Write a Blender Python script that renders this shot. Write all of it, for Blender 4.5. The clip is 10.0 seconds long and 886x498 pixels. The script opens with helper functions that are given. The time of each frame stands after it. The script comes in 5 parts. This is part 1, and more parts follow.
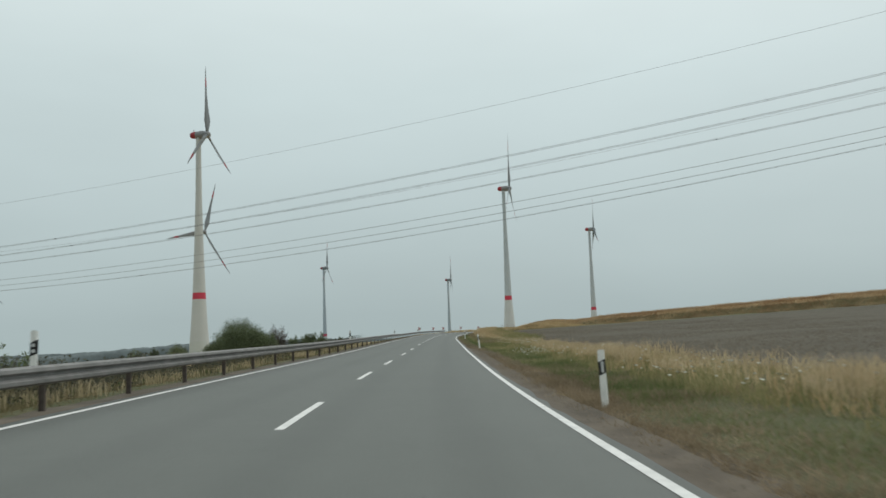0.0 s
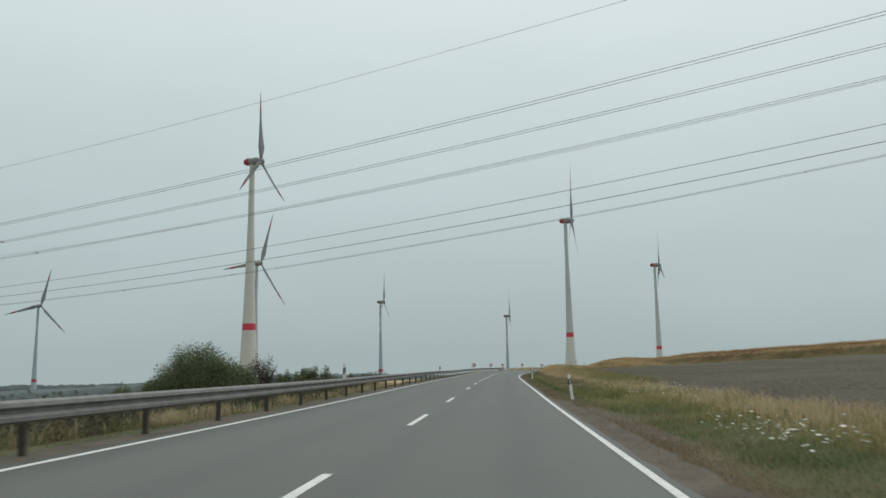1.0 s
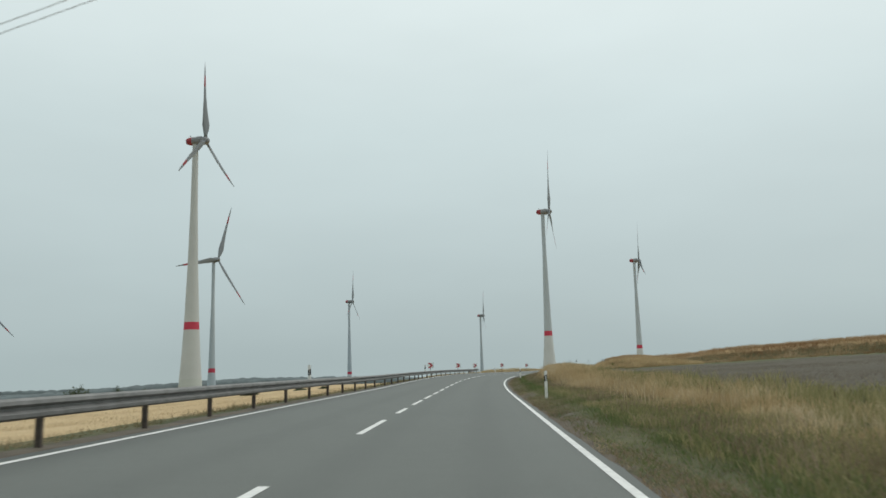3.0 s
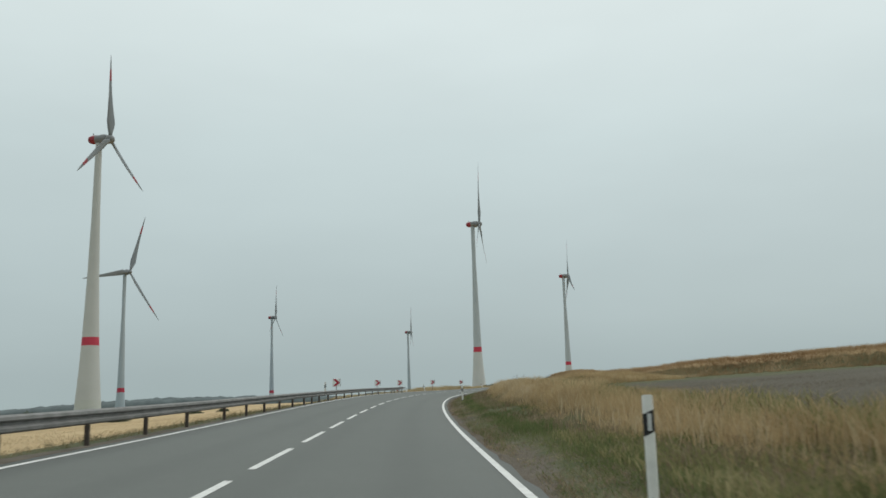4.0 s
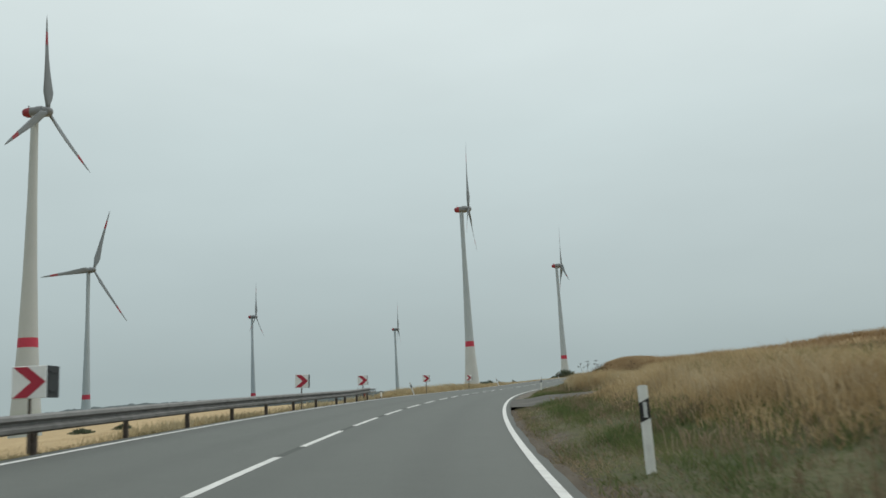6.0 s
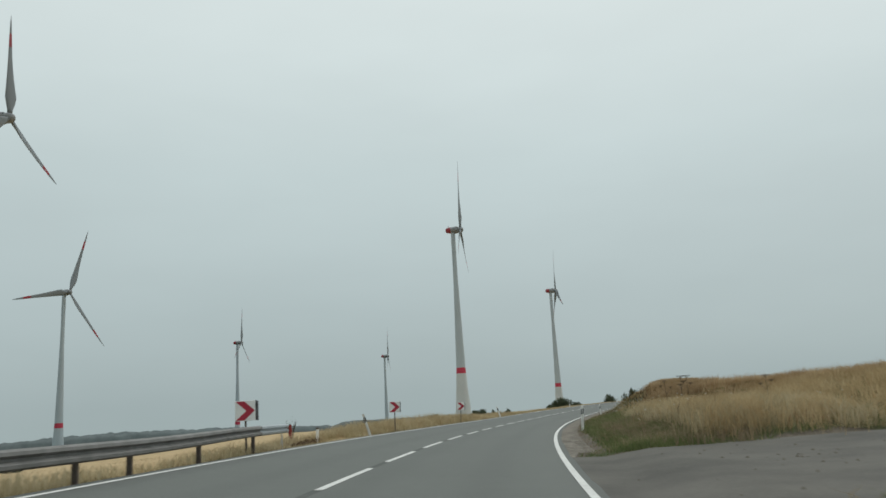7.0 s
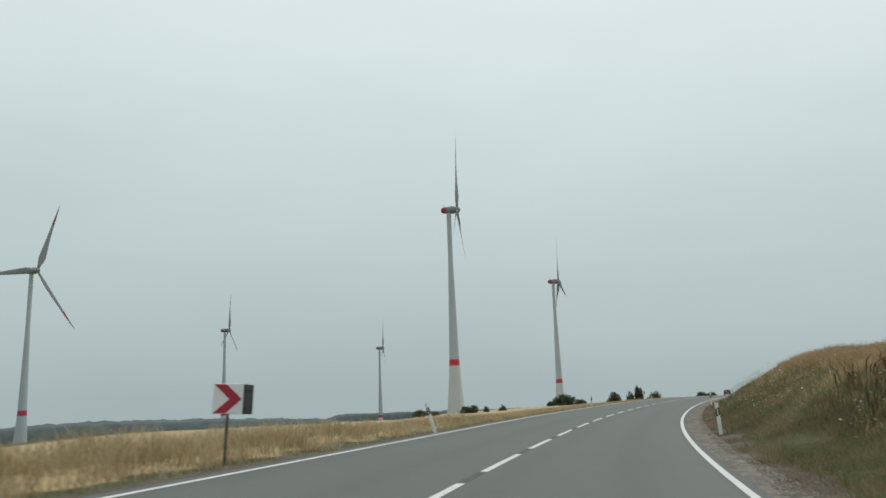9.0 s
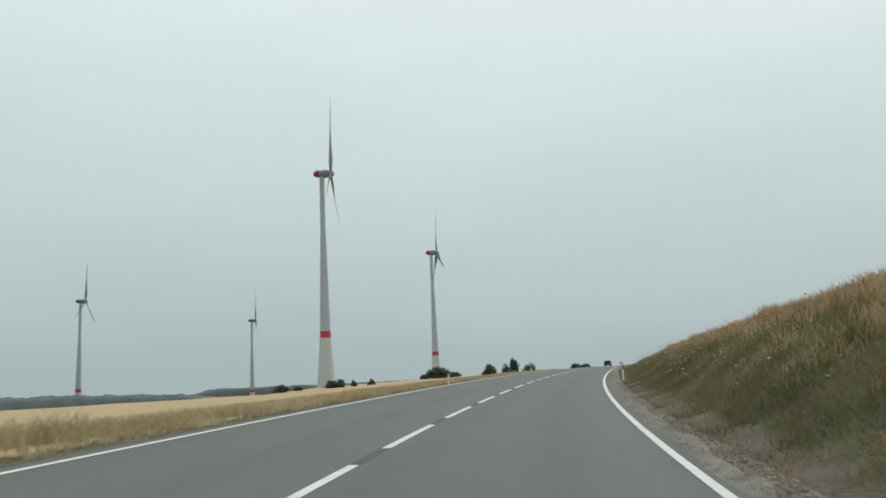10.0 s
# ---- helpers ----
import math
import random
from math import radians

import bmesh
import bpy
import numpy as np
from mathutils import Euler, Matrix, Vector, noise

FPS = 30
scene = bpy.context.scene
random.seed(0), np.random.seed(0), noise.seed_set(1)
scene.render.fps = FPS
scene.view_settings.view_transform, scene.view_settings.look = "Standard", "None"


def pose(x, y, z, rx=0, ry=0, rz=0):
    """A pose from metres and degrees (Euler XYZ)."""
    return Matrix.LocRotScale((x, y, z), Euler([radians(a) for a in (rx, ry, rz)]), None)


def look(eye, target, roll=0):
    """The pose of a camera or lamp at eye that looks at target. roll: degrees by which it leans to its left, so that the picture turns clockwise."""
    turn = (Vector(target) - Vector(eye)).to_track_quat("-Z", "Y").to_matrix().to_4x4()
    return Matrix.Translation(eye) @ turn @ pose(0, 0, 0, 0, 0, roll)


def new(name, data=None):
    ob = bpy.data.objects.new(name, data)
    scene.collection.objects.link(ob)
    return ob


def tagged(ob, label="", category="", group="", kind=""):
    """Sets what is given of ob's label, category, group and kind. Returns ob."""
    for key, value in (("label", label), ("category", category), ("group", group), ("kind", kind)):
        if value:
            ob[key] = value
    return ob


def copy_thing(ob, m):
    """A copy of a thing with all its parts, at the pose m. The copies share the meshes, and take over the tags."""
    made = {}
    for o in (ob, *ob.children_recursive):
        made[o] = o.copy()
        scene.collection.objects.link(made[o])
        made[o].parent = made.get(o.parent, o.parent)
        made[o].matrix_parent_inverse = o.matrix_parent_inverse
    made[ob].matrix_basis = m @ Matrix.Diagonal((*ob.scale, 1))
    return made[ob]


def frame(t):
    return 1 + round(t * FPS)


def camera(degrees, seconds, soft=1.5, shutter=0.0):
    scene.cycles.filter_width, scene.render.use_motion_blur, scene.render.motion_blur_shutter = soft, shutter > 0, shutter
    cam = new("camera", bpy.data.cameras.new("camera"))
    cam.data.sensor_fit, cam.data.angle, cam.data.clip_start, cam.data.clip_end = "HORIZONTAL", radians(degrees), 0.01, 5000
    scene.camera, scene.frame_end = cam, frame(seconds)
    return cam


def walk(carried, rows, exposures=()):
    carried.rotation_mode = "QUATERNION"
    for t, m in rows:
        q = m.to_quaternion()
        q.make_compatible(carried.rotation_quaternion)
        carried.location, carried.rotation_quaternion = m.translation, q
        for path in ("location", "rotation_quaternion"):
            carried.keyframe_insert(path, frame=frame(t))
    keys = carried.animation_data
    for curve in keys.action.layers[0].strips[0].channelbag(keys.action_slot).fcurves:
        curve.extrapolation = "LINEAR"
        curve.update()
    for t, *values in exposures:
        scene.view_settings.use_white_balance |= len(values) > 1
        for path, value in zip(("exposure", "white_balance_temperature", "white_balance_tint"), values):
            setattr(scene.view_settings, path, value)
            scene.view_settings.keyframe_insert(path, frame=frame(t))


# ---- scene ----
cam = camera(57.58, 10.0, soft=1.6, shutter=0.12)
# seconds, x, y, z, pitch above level, roll, yaw
PATH = [
    (0.0, -0.069, 0.003, 1.268, 6.252, 2.161, -3.251),
    (0.5, 0.387, 12.644, 1.301, 8.013, 0.936, -0.855),
    (1.0, 1.115, 25.313, 1.427, 8.941, 1.015, 0.804),
    (1.5, 1.844, 38.005, 1.520, 9.521, 0.604, 1.680),
    (2.0, 2.631, 50.726, 1.609, 9.967, 0.329, 1.440),
    (2.2, 2.974, 55.812, 1.659, 9.811, 0.509, 1.131),
    (2.6, 3.662, 65.984, 1.769, 9.428, 1.007, 0.102),
    (2.95, 4.269, 74.885, 1.867, 9.093, 1.454, -0.846),
    (3.3, 4.877, 83.781, 1.960, 8.835, 1.874, -1.889),
    (3.5, 5.227, 88.862, 2.009, 9.088, 1.974, -2.978),
    (4.0, 6.104, 101.554, 2.123, 10.105, 1.936, -6.111),
    (4.5, 6.972, 114.226, 2.186, 10.500, 2.055, -7.005),
    (5.0, 7.985, 126.865, 2.303, 9.801, 2.491, -6.733),
    (5.5, 9.091, 139.474, 2.445, 9.384, 2.941, -6.636),
    (5.7, 9.591, 144.503, 2.517, 9.379, 3.235, -6.667),
    (6.05, 10.588, 153.281, 2.644, 10.111, 3.303, -6.944),
    (6.45, 11.951, 163.272, 2.784, 11.041, 3.322, -7.288),
    (6.8, 13.343, 171.975, 2.896, 11.786, 3.314, -7.553),
    (7.0, 14.221, 176.932, 2.954, 11.851, 3.194, -7.519),
    (7.5, 16.704, 189.249, 3.087, 11.679, 3.511, -7.249),
    (8.0, 19.558, 201.489, 3.206, 12.594, 3.450, -7.115),
    (8.5, 22.813, 213.605, 3.310, 12.917, 2.816, -7.017),
    (9.0, 26.476, 225.607, 3.393, 11.493, 2.025, -7.575),
    (9.5, 30.676, 237.409, 3.516, 9.840, 1.848, -10.469),
    (10.0, 35.234, 249.055, 3.666, 9.286, 2.616, -16.057),
]
walk(cam, [(t, pose(x, y, z, 90 + p, r, w)) for t, x, y, z, p, r, w in PATH],
     exposures=[(0, 0.0), (0.5, -0.12), (1, -0.08), (1.5, 0.07), (2, 0.06), (3.5, 0.0), (4.5, -0.08), (5.5, -0.05), (7, -0.15), (7.5, -0.12), (9, -0.05), (10, 0.0)])

# ---- light: overcast sky and a veiled sun ----
world = bpy.data.worlds.new("overcast")
scene.world = world
world.use_nodes = True
wn, wl = world.node_tree.nodes, world.node_tree.links
wn.clear()
w_out = wn.new("ShaderNodeOutputWorld")
w_bg = wn.new("ShaderNodeBackground")
w_sky = wn.new("ShaderNodeTexSky")
w_sky.sky_type, w_sky.sun_disc = "NISHITA", False
w_sky.sun_elevation, w_sky.sun_rotation = radians(52), radians(60)
w_sky.dust_density = 6.0
w_hsv = wn.new("ShaderNodeHueSaturation")
w_hsv.inputs["Saturation"].default_value = 0.35
w_hsv.inputs["Value"].default_value = 0.012
wl.new(w_sky.outputs[0], w_hsv.inputs["Color"])
w_tc = wn.new("ShaderNodeTexCoord")
w_sep = wn.new("ShaderNodeSeparateXYZ")
wl.new(w_tc.outputs["Generated"], w_sep.inputs[0])
w_ramp = wn.new("ShaderNodeValToRGB")
els = w_ramp.color_ramp.elements
els[0].position, els[0].color = 0.0, (0.385, 0.468, 0.472, 1)
els[1].position, els[1].color = 1.0, (1.02, 1.06, 1.05, 1)
for at, col in ((0.03, (0.388, 0.47, 0.477, 1)), (0.14, (0.44, 0.53, 0.538, 1)), (0.30, (0.545, 0.645, 0.65, 1)), (0.46, (0.675, 0.765, 0.762, 1))):
    e = els.new(at)
    e.color = col
wl.new(w_sep.outputs[2], w_ramp.inputs[0])
w_cl = wn.new("ShaderNodeTexNoise")
w_cl.inputs["Scale"].default_value, w_cl.inputs["Detail"].default_value = 2.2, 4.0
w_map = wn.new("ShaderNodeMapping")
w_map.inputs["Scale"].default_value = (1, 1, 3)
wl.new(w_tc.outputs["Generated"], w_map.inputs[0])
wl.new(w_map.outputs[0], w_cl.inputs["Vector"])
w_cr = wn.new("ShaderNodeMapRange")
w_cr.inputs[1].default_value, w_cr.inputs[2].default_value = 0.3, 0.7
w_cr.inputs[3].default_value, w_cr.inputs[4].default_value = 0.96, 1.045
wl.new(w_cl.outputs[0], w_cr.inputs[0])
w_mul = wn.new("ShaderNodeVectorMath")
w_mul.operation = "SCALE"
wl.new(w_ramp.outputs[0], w_mul.inputs[0])
wl.new(w_cr.outputs[0], w_mul.inputs["Scale"])
w_add = wn.new("ShaderNodeVectorMath")
w_add.operation = "ADD"
wl.new(w_mul.outputs[0], w_add.inputs[0])
wl.new(w_hsv.outputs[0], w_add.inputs[1])
wl.new(w_add.outputs[0], w_bg.inputs[0])
w_bg.inputs[1].default_value = 1.0
wl.new(w_bg.outputs[0], w_out.inputs[0])

sun = new("sun", bpy.data.lights.new("sun", "SUN"))
sun.data.energy, sun.data.angle, sun.data.color = 0.7, radians(25), (1.0, 0.985, 0.96)
sun.matrix_world = look((150, 60, 180), (0, 0, 0))


# ---- materials ----
def nodes_of(name, rough=0.8, metal=0.0):
    m = bpy.data.materials.new(name)
    m.use_nodes = True
    n, l = m.node_tree.nodes, m.node_tree.links
    b = n["Principled BSDF"]
    b.inputs["Roughness"].default_value = rough
    b.inputs["Metallic"].default_value = metal
    b.inputs["Specular IOR Level"].default_value = 0.3
    return m, n, l, b


def noise_node(n, l, scale, detail=4.0, vec=None, rough=0.55):
    t = n.new("ShaderNodeTexNoise")
    t.inputs["Scale"].default_value, t.inputs["Detail"].default_value = scale, detail
    t.inputs["Roughness"].default_value = rough
    if vec is None:
        vec = n.new("ShaderNodeTexCoord").outputs["Object"]
    l.new(vec, t.inputs["Vector"])
    return t.outputs[0]


def ramp_node(n, l, fac, stops):
    r = n.new("ShaderNodeValToRGB")
    e = r.color_ramp.elements
    e[0].position, e[0].color = stops[0][0], (*stops[0][1], 1)
    e[1].position, e[1].color = stops[-1][0], (*stops[-1][1], 1)
    for at, c in stops[1:-1]:
        e.new(at).color = (*c, 1)
    l.new(fac, r.inputs[0])
    return r.outputs[0]


def mix_node(n, l, fac, a, b, mode="MIX"):
    m = n.new("ShaderNodeMix")
    m.data_type, m.blend_type = "RGBA", mode
    for socket, value in ((m.inputs["Factor"], fac), (m.inputs["A"], a), (m.inputs["B"], b)):
        if hasattr(value, "is_linked"):
            l.new(value, socket)
        elif isinstance(value, tuple):
            socket.default_value = (*value, 1)
        else:
            socket.default_value = value
    return m.outputs["Result"]


def bump_node(n, l, b, height, strength=0.4, distance=0.02):
    k = n.new("ShaderNodeBump")
    k.inputs["Strength"].default_value, k.inputs["Distance"].default_value = strength, distance
    l.new(height, k.inputs["Height"])
    l.new(k.outputs[0], b.inputs["Normal"])


def plain(name, color, rough=0.6, metal=0.0, vary=0.25, scale=3.0, fine=40.0, bump=0.15):
    """A worn surface: base colour with broad stains and fine grain."""
    m, n, l, b = nodes_of(name, rough, metal)
    big = noise_node(n, l, scale)
    small = noise_node(n, l, fine)
    dark = tuple(c * (1 - vary) for c in color)
    lite = tuple(min(1, c * (1 + vary * 0.6)) for c in color)
    c = ramp_node(n, l, big, [(0.3, dark), (0.55, color), (0.75, lite)])
    c = mix_node(n, l, 0.18, c, ramp_node(n, l, small, [(0.35, dark), (0.65, lite)]))
    l.new(c, b.inputs["Base Color"])
    if bump:
        bump_node(n, l, b, small, bump, 0.01)
    return m


def asphalt_material():
    m, n, l, b = nodes_of("asphalt", 0.62)
    co = n.new("ShaderNodeTexCoord").outputs["Object"]
    b.inputs["Specular IOR Level"].default_value = 0.42
    wide = noise_node(n, l, 0.25, 5, co)
    mid = noise_node(n, l, 2.5, 4, co)
    grain = noise_node(n, l, 90, 2, co)
    c = ramp_node(n, l, wide, [(0.3, (0.081, 0.089, 0.077)), (0.7, (0.099, 0.108, 0.094))])
    c = mix_node(n, l, 0.3, c, ramp_node(n, l, mid, [(0.3, (0.072, 0.079, 0.069)), (0.7, (0.108, 0.116, 0.102))]))
    c = mix_node(n, l, 0.35, c, ramp_node(n, l, grain, [(0.32, (0.044, 0.047, 0.041)), (0.5, (0.09, 0.098, 0.086)), (0.7, (0.165, 0.173, 0.155))]))
    # wheel tracks, worn smooth and a little darker
    uv = n.new("ShaderNodeUVMap").outputs[0]
    sep = n.new("ShaderNodeSeparateXYZ")
    l.new(uv, sep.inputs[0])
    wave = n.new("ShaderNodeMath")
    wave.operation = "SINE"
    sc = n.new("ShaderNodeMath")
    sc.operation = "MULTIPLY"
    sc.inputs[1].default_value = 2 * math.pi / 1.8
    l.new(sep.outputs[0], sc.inputs[0])
    l.new(sc.outputs[0], wave.inputs[0])
    tr = ramp_node(n, l, wave.outputs[0], [(0.0, (1, 1, 1)), (1.0, (0.9, 0.9, 0.9))])
    c = mix_node(n, l, 1.0, c, tr, "MULTIPLY")
    l.new(c, b.inputs["Base Color"])
    bump_node(n, l, b, grain, 0.35, 0.006)
    return m


def ground_material():
    """Verge turf with plough, stubble, crop and bare soil laid over by the cover attribute."""
    m, n, l, b = nodes_of("earth", 0.95)
    co = n.new("ShaderNodeTexCoord").outputs["Object"]
    wide = noise_node(n, l, 0.12, 5, co)
    mid = noise_node(n, l, 0.9, 5, co)
    fine = noise_node(n, l, 9, 4, co)
    turf = ramp_node(n, l, mid, [(0.3, (0.045, 0.062, 0.022)), (0.5, (0.078, 0.09, 0.037)), (0.7, (0.13, 0.122, 0.062))])
    turf = mix_node(n, l, 0.4, turf, ramp_node(n, l, fine, [(0.3, (0.03, 0.04, 0.018)), (0.7, (0.15, 0.13, 0.07))]))
    plough = ramp_node(n, l, fine, [(0.28, (0.044, 0.038, 0.026)), (0.5, (0.081, 0.071, 0.05)), (0.75, (0.134, 0.117, 0.084))])
    plough = mix_node(n, l, 0.35, plough, ramp_node(n, l, wide, [(0.3, (0.059, 0.051, 0.035)), (0.7, (0.107, 0.094, 0.067))]))
    straw = ramp_node(n, l, fine, [(0.3, (0.33, 0.236, 0.12)), (0.7, (0.53, 0.4, 0.225))])
    straw = mix_node(n, l, 0.4, straw, ramp_node(n, l, wide, [(0.35, (0.36, 0.255, 0.13)), (0.7, (0.57, 0.44, 0.26))]))
    soil = ramp_node(n, l, fine, [(0.3, (0.07, 0.057, 0.042)), (0.55, (0.125, 0.105, 0.08)), (0.75, (0.21, 0.185, 0.15))])
    soil = mix_node(n, l, 0.4, soil, ramp_node(n, l, mid, [(0.35, (0.065, 0.055, 0.038)), (0.7, (0.16, 0.138, 0.108))]))
    at = n.new("ShaderNodeAttribute")
    at.attribute_name = "cover"
    sep = n.new("ShaderNodeSeparateColor")
    l.new(at.outputs["Color"], sep.inputs[0])

    def edged(mask):
        k = n.new("ShaderNodeMath")
        k.operation = "MULTIPLY_ADD"
        l.new(mid, k.inputs[0])
        k.inputs[1].default_value = 0.8
        k.inputs[2].default_value = -0.4
        a = n.new("ShaderNodeMath")
        a.operation = "ADD"
        l.new(mask, a.inputs[0])
        l.new(k.outputs[0], a.inputs[1])
        r = n.new("ShaderNodeMapRange")
        r.inputs[1].default_value, r.inputs[2].default_value = 0.4, 0.6
        l.new(a.outputs[0], r.inputs[0])
        return r.outputs[0]

    c = mix_node(n, l, edged(sep.outputs[0]), turf, plough)
    c = mix_node(n, l, edged(sep.outputs[1]), c, straw)
    c = mix_node(n, l, edged(sep.outputs[2]), c, soil)
    stones = noise_node(n, l, 22, 3, co)
    gravel = ramp_node(n, l, stones, [(0.3, (0.15, 0.13, 0.105)), (0.5, (0.28, 0.255, 0.215)), (0.72, (0.42, 0.395, 0.345))])
    c = mix_node(n, l, edged(at.outputs["Alpha"]), c, gravel)
    l.new(c, b.inputs["Base Color"])
    bump_node(n, l, b, fine, 0.7, 0.08)
    return m


def blade_material(name, low, mids, high):
    """Grass: colour changes from blade to blade and in patches over the ground."""
    m, n, l, b = nodes_of(name, 0.85)
    b.inputs["Specular IOR Level"].default_value = 0.15
    geo = n.new("ShaderNodeNewGeometry")
    co = n.new("ShaderNodeTexCoord").outputs["Object"]
    patch = noise_node(n, l, 0.35, 4, co)
    one = ramp_node(n, l, geo.outputs["Random Per Island"], [(0.0, low), (0.5, mids), (1.0, high)])
    two = ramp_node(n, l, patch, [(0.35, low), (0.52, mids), (0.68, high)])
    col = mix_node(n, l, 0.6, one, two)
    l.new(col, b.inputs["Base Color"])
    thin(n, l, b, col, 0.4)
    return m


def thin(n, l, b, col, share):
    """Lets part of the light through, as blades and leaves do."""
    tr = n.new("ShaderNodeBsdfTranslucent")
    l.new(col, tr.inputs["Color"])
    mx = n.new("ShaderNodeMixShader")
    mx.inputs[0].default_value = share
    l.new(b.outputs[0], mx.inputs[1])
    l.new(tr.outputs[0], mx.inputs[2])
    l.new(mx.outputs[0], n["Material Output"].inputs["Surface"])


def leaf_material(name, low, high):
    m, n, l, b = nodes_of(name, 0.7)
    b.inputs["Specular IOR Level"].default_value = 0.2
    geo = n.new("ShaderNodeNewGeometry")
    c = ramp_node(n, l, geo.outputs["Random Per Island"], [(0.0, low), (1.0, high)])
    l.new(c, b.inputs["Base Color"])
    thin(n, l, b, c, 0.3)
    return m


ASPHALT = asphalt_material()
EARTH = ground_material()
PAINT = plain("road_paint", (0.66, 0.66, 0.63), 0.6, vary=0.22, scale=6, fine=60)
STEEL = plain("galvanised_steel", (0.215, 0.213, 0.203), 0.72, 0.15, vary=0.3, scale=2.5, fine=30)
NEW_STEEL = plain("new_galvanised_steel", (0.40, 0.44, 0.46), 0.45, 0.4, vary=0.15, scale=2.5, fine=30)
RUST = plain("weathered_post_steel", (0.115, 0.095, 0.08), 0.8, 0.2, vary=0.4, scale=8)
WHITE = plain("white_plastic", (0.72, 0.72, 0.68), 0.5, vary=0.15, scale=5)
BLACK = plain("black_plastic", (0.02, 0.02, 0.02), 0.5, vary=0.3)
REFLECT = plain("reflector", (0.55, 0.56, 0.55), 0.25, vary=0.2, scale=60)
SIGN_RED = plain("sign_red", (0.38, 0.03, 0.055), 0.45, vary=0.12)
SIGN_WHITE = plain("sign_white", (0.74, 0.75, 0.74), 0.45, vary=0.08)
SIGN_BACK = plain("sign_back_grey", (0.035, 0.038, 0.04), 0.6, 0.1, vary=0.2)
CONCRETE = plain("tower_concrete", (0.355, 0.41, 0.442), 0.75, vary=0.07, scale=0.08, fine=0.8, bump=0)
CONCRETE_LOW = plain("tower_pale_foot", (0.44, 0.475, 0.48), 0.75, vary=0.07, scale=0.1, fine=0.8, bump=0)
# rotor blades: shade on the side facing the road is in this dark grey
BLADE_GREY_SHADED = plain("blade_grey_shaded", (0.172, 0.195, 0.21), 0.5, vary=0.06, scale=0.1, fine=1, bump=0)
NACELLE_RED = plain("nacelle_red", (0.27, 0.035, 0.045), 0.5, vary=0.1, scale=0.3, fine=2, bump=0)
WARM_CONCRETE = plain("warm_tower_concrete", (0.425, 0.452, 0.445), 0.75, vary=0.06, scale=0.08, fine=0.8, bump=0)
GREEN_FOOT = plain("green_tower_foot", (0.415, 0.45, 0.43), 0.75, vary=0.07, scale=0.1, fine=0.8, bump=0)
DIRTY = plain("dirty_asphalt", (0.1, 0.094, 0.08), 0.8, vary=0.5, scale=0.45, fine=14, bump=0.5)
WARN_RED = plain("warning_red", (0.43, 0.042, 0.075), 0.55, vary=0.1, scale=0.3, fine=2, bump=0)
NACELLE_GREY = plain("nacelle_grey", (0.19, 0.2, 0.205), 0.5, vary=0.08, scale=0.3, fine=2, bump=0)
WIRE = plain("aluminium_wire", (0.16, 0.165, 0.17), 0.5, 0.4, vary=0.1, bump=0)
BARK = plain("bark", (0.09, 0.075, 0.06), 0.9, vary=0.4, scale=10)
LEAF = leaf_material("leaf", (0.072, 0.094, 0.046), (0.175, 0.205, 0.105))
# warning red of the blade markings, darkened to hold the blades' shade
BLADE_RED_SHADED = plain("blade_marking_red_shaded", (0.26, 0.03, 0.04), 0.5, vary=0.1, scale=0.3, fine=2, bump=0)
LEAF_DULL = leaf_material("dull_leaf", (0.05, 0.05, 0.034), (0.13, 0.126, 0.088))
LEAF_PLUM = leaf_material("plum_leaf", (0.06, 0.05, 0.042), (0.14, 0.115, 0.095))
LEAF_FAR = leaf_material("leaf_far", (0.06, 0.078, 0.05), (0.12, 0.145, 0.092))
# far canopy paler and bluer than leaves: distance haze mixed into the colour
WOODS_HAZED = plain("hazed_woods_canopy", (0.13, 0.156, 0.157), 0.9, vary=0.3, scale=0.05, fine=0.25, bump=0)
CLOD = plain("plough_clod", (0.108, 0.094, 0.07), 0.95, vary=0.4, scale=3, fine=20)
DRY = blade_material("dry_grass", (0.33, 0.235, 0.118), (0.49, 0.365, 0.2), (0.66, 0.535, 0.335))
GREEN = blade_material("green_grass", (0.078, 0.115, 0.042), (0.135, 0.168, 0.066), (0.235, 0.235, 0.11))
MEADOW = blade_material("meadow_grass", (0.15, 0.165, 0.066), (0.26, 0.24, 0.11), (0.43, 0.37, 0.205))
WEED = blade_material("weeds", (0.125, 0.118, 0.06), (0.225, 0.188, 0.104), (0.38, 0.305, 0.185))
LITTER = blade_material("dead_litter", (0.145, 0.112, 0.07), (0.25, 0.195, 0.124), (0.4, 0.325, 0.22))
CROP = blade_material("ripe_crop", (0.29, 0.2, 0.105), (0.415, 0.3, 0.17), (0.55, 0.435, 0.28))
STRAW = blade_material("stubble_straw", (0.36, 0.275, 0.16), (0.52, 0.415, 0.26), (0.66, 0.56, 0.39))
RUSSET = blade_material("russet_weeds", (0.185, 0.108, 0.056), (0.29, 0.182, 0.098), (0.385, 0.262, 0.152))
PALE = blade_material("pale_dry_grass", (0.29, 0.24, 0.137), (0.45, 0.372, 0.228), (0.61, 0.525, 0.36))
GRAVEL = plain("gravel", (0.25, 0.23, 0.195), 0.95, vary=0.6, scale=2.3, fine=45, bump=1.0)
DIRT = plain("shoulder_dirt", (0.112, 0.093, 0.069), 0.95, vary=0.45, scale=1.2, fine=24, bump=0.8)
DOCK = blade_material("dock_seed", (0.055, 0.035, 0.024), (0.095, 0.06, 0.038), (0.15, 0.10, 0.062))
PETAL = plain("petal", (0.72, 0.72, 0.64), 0.7, vary=0.1)


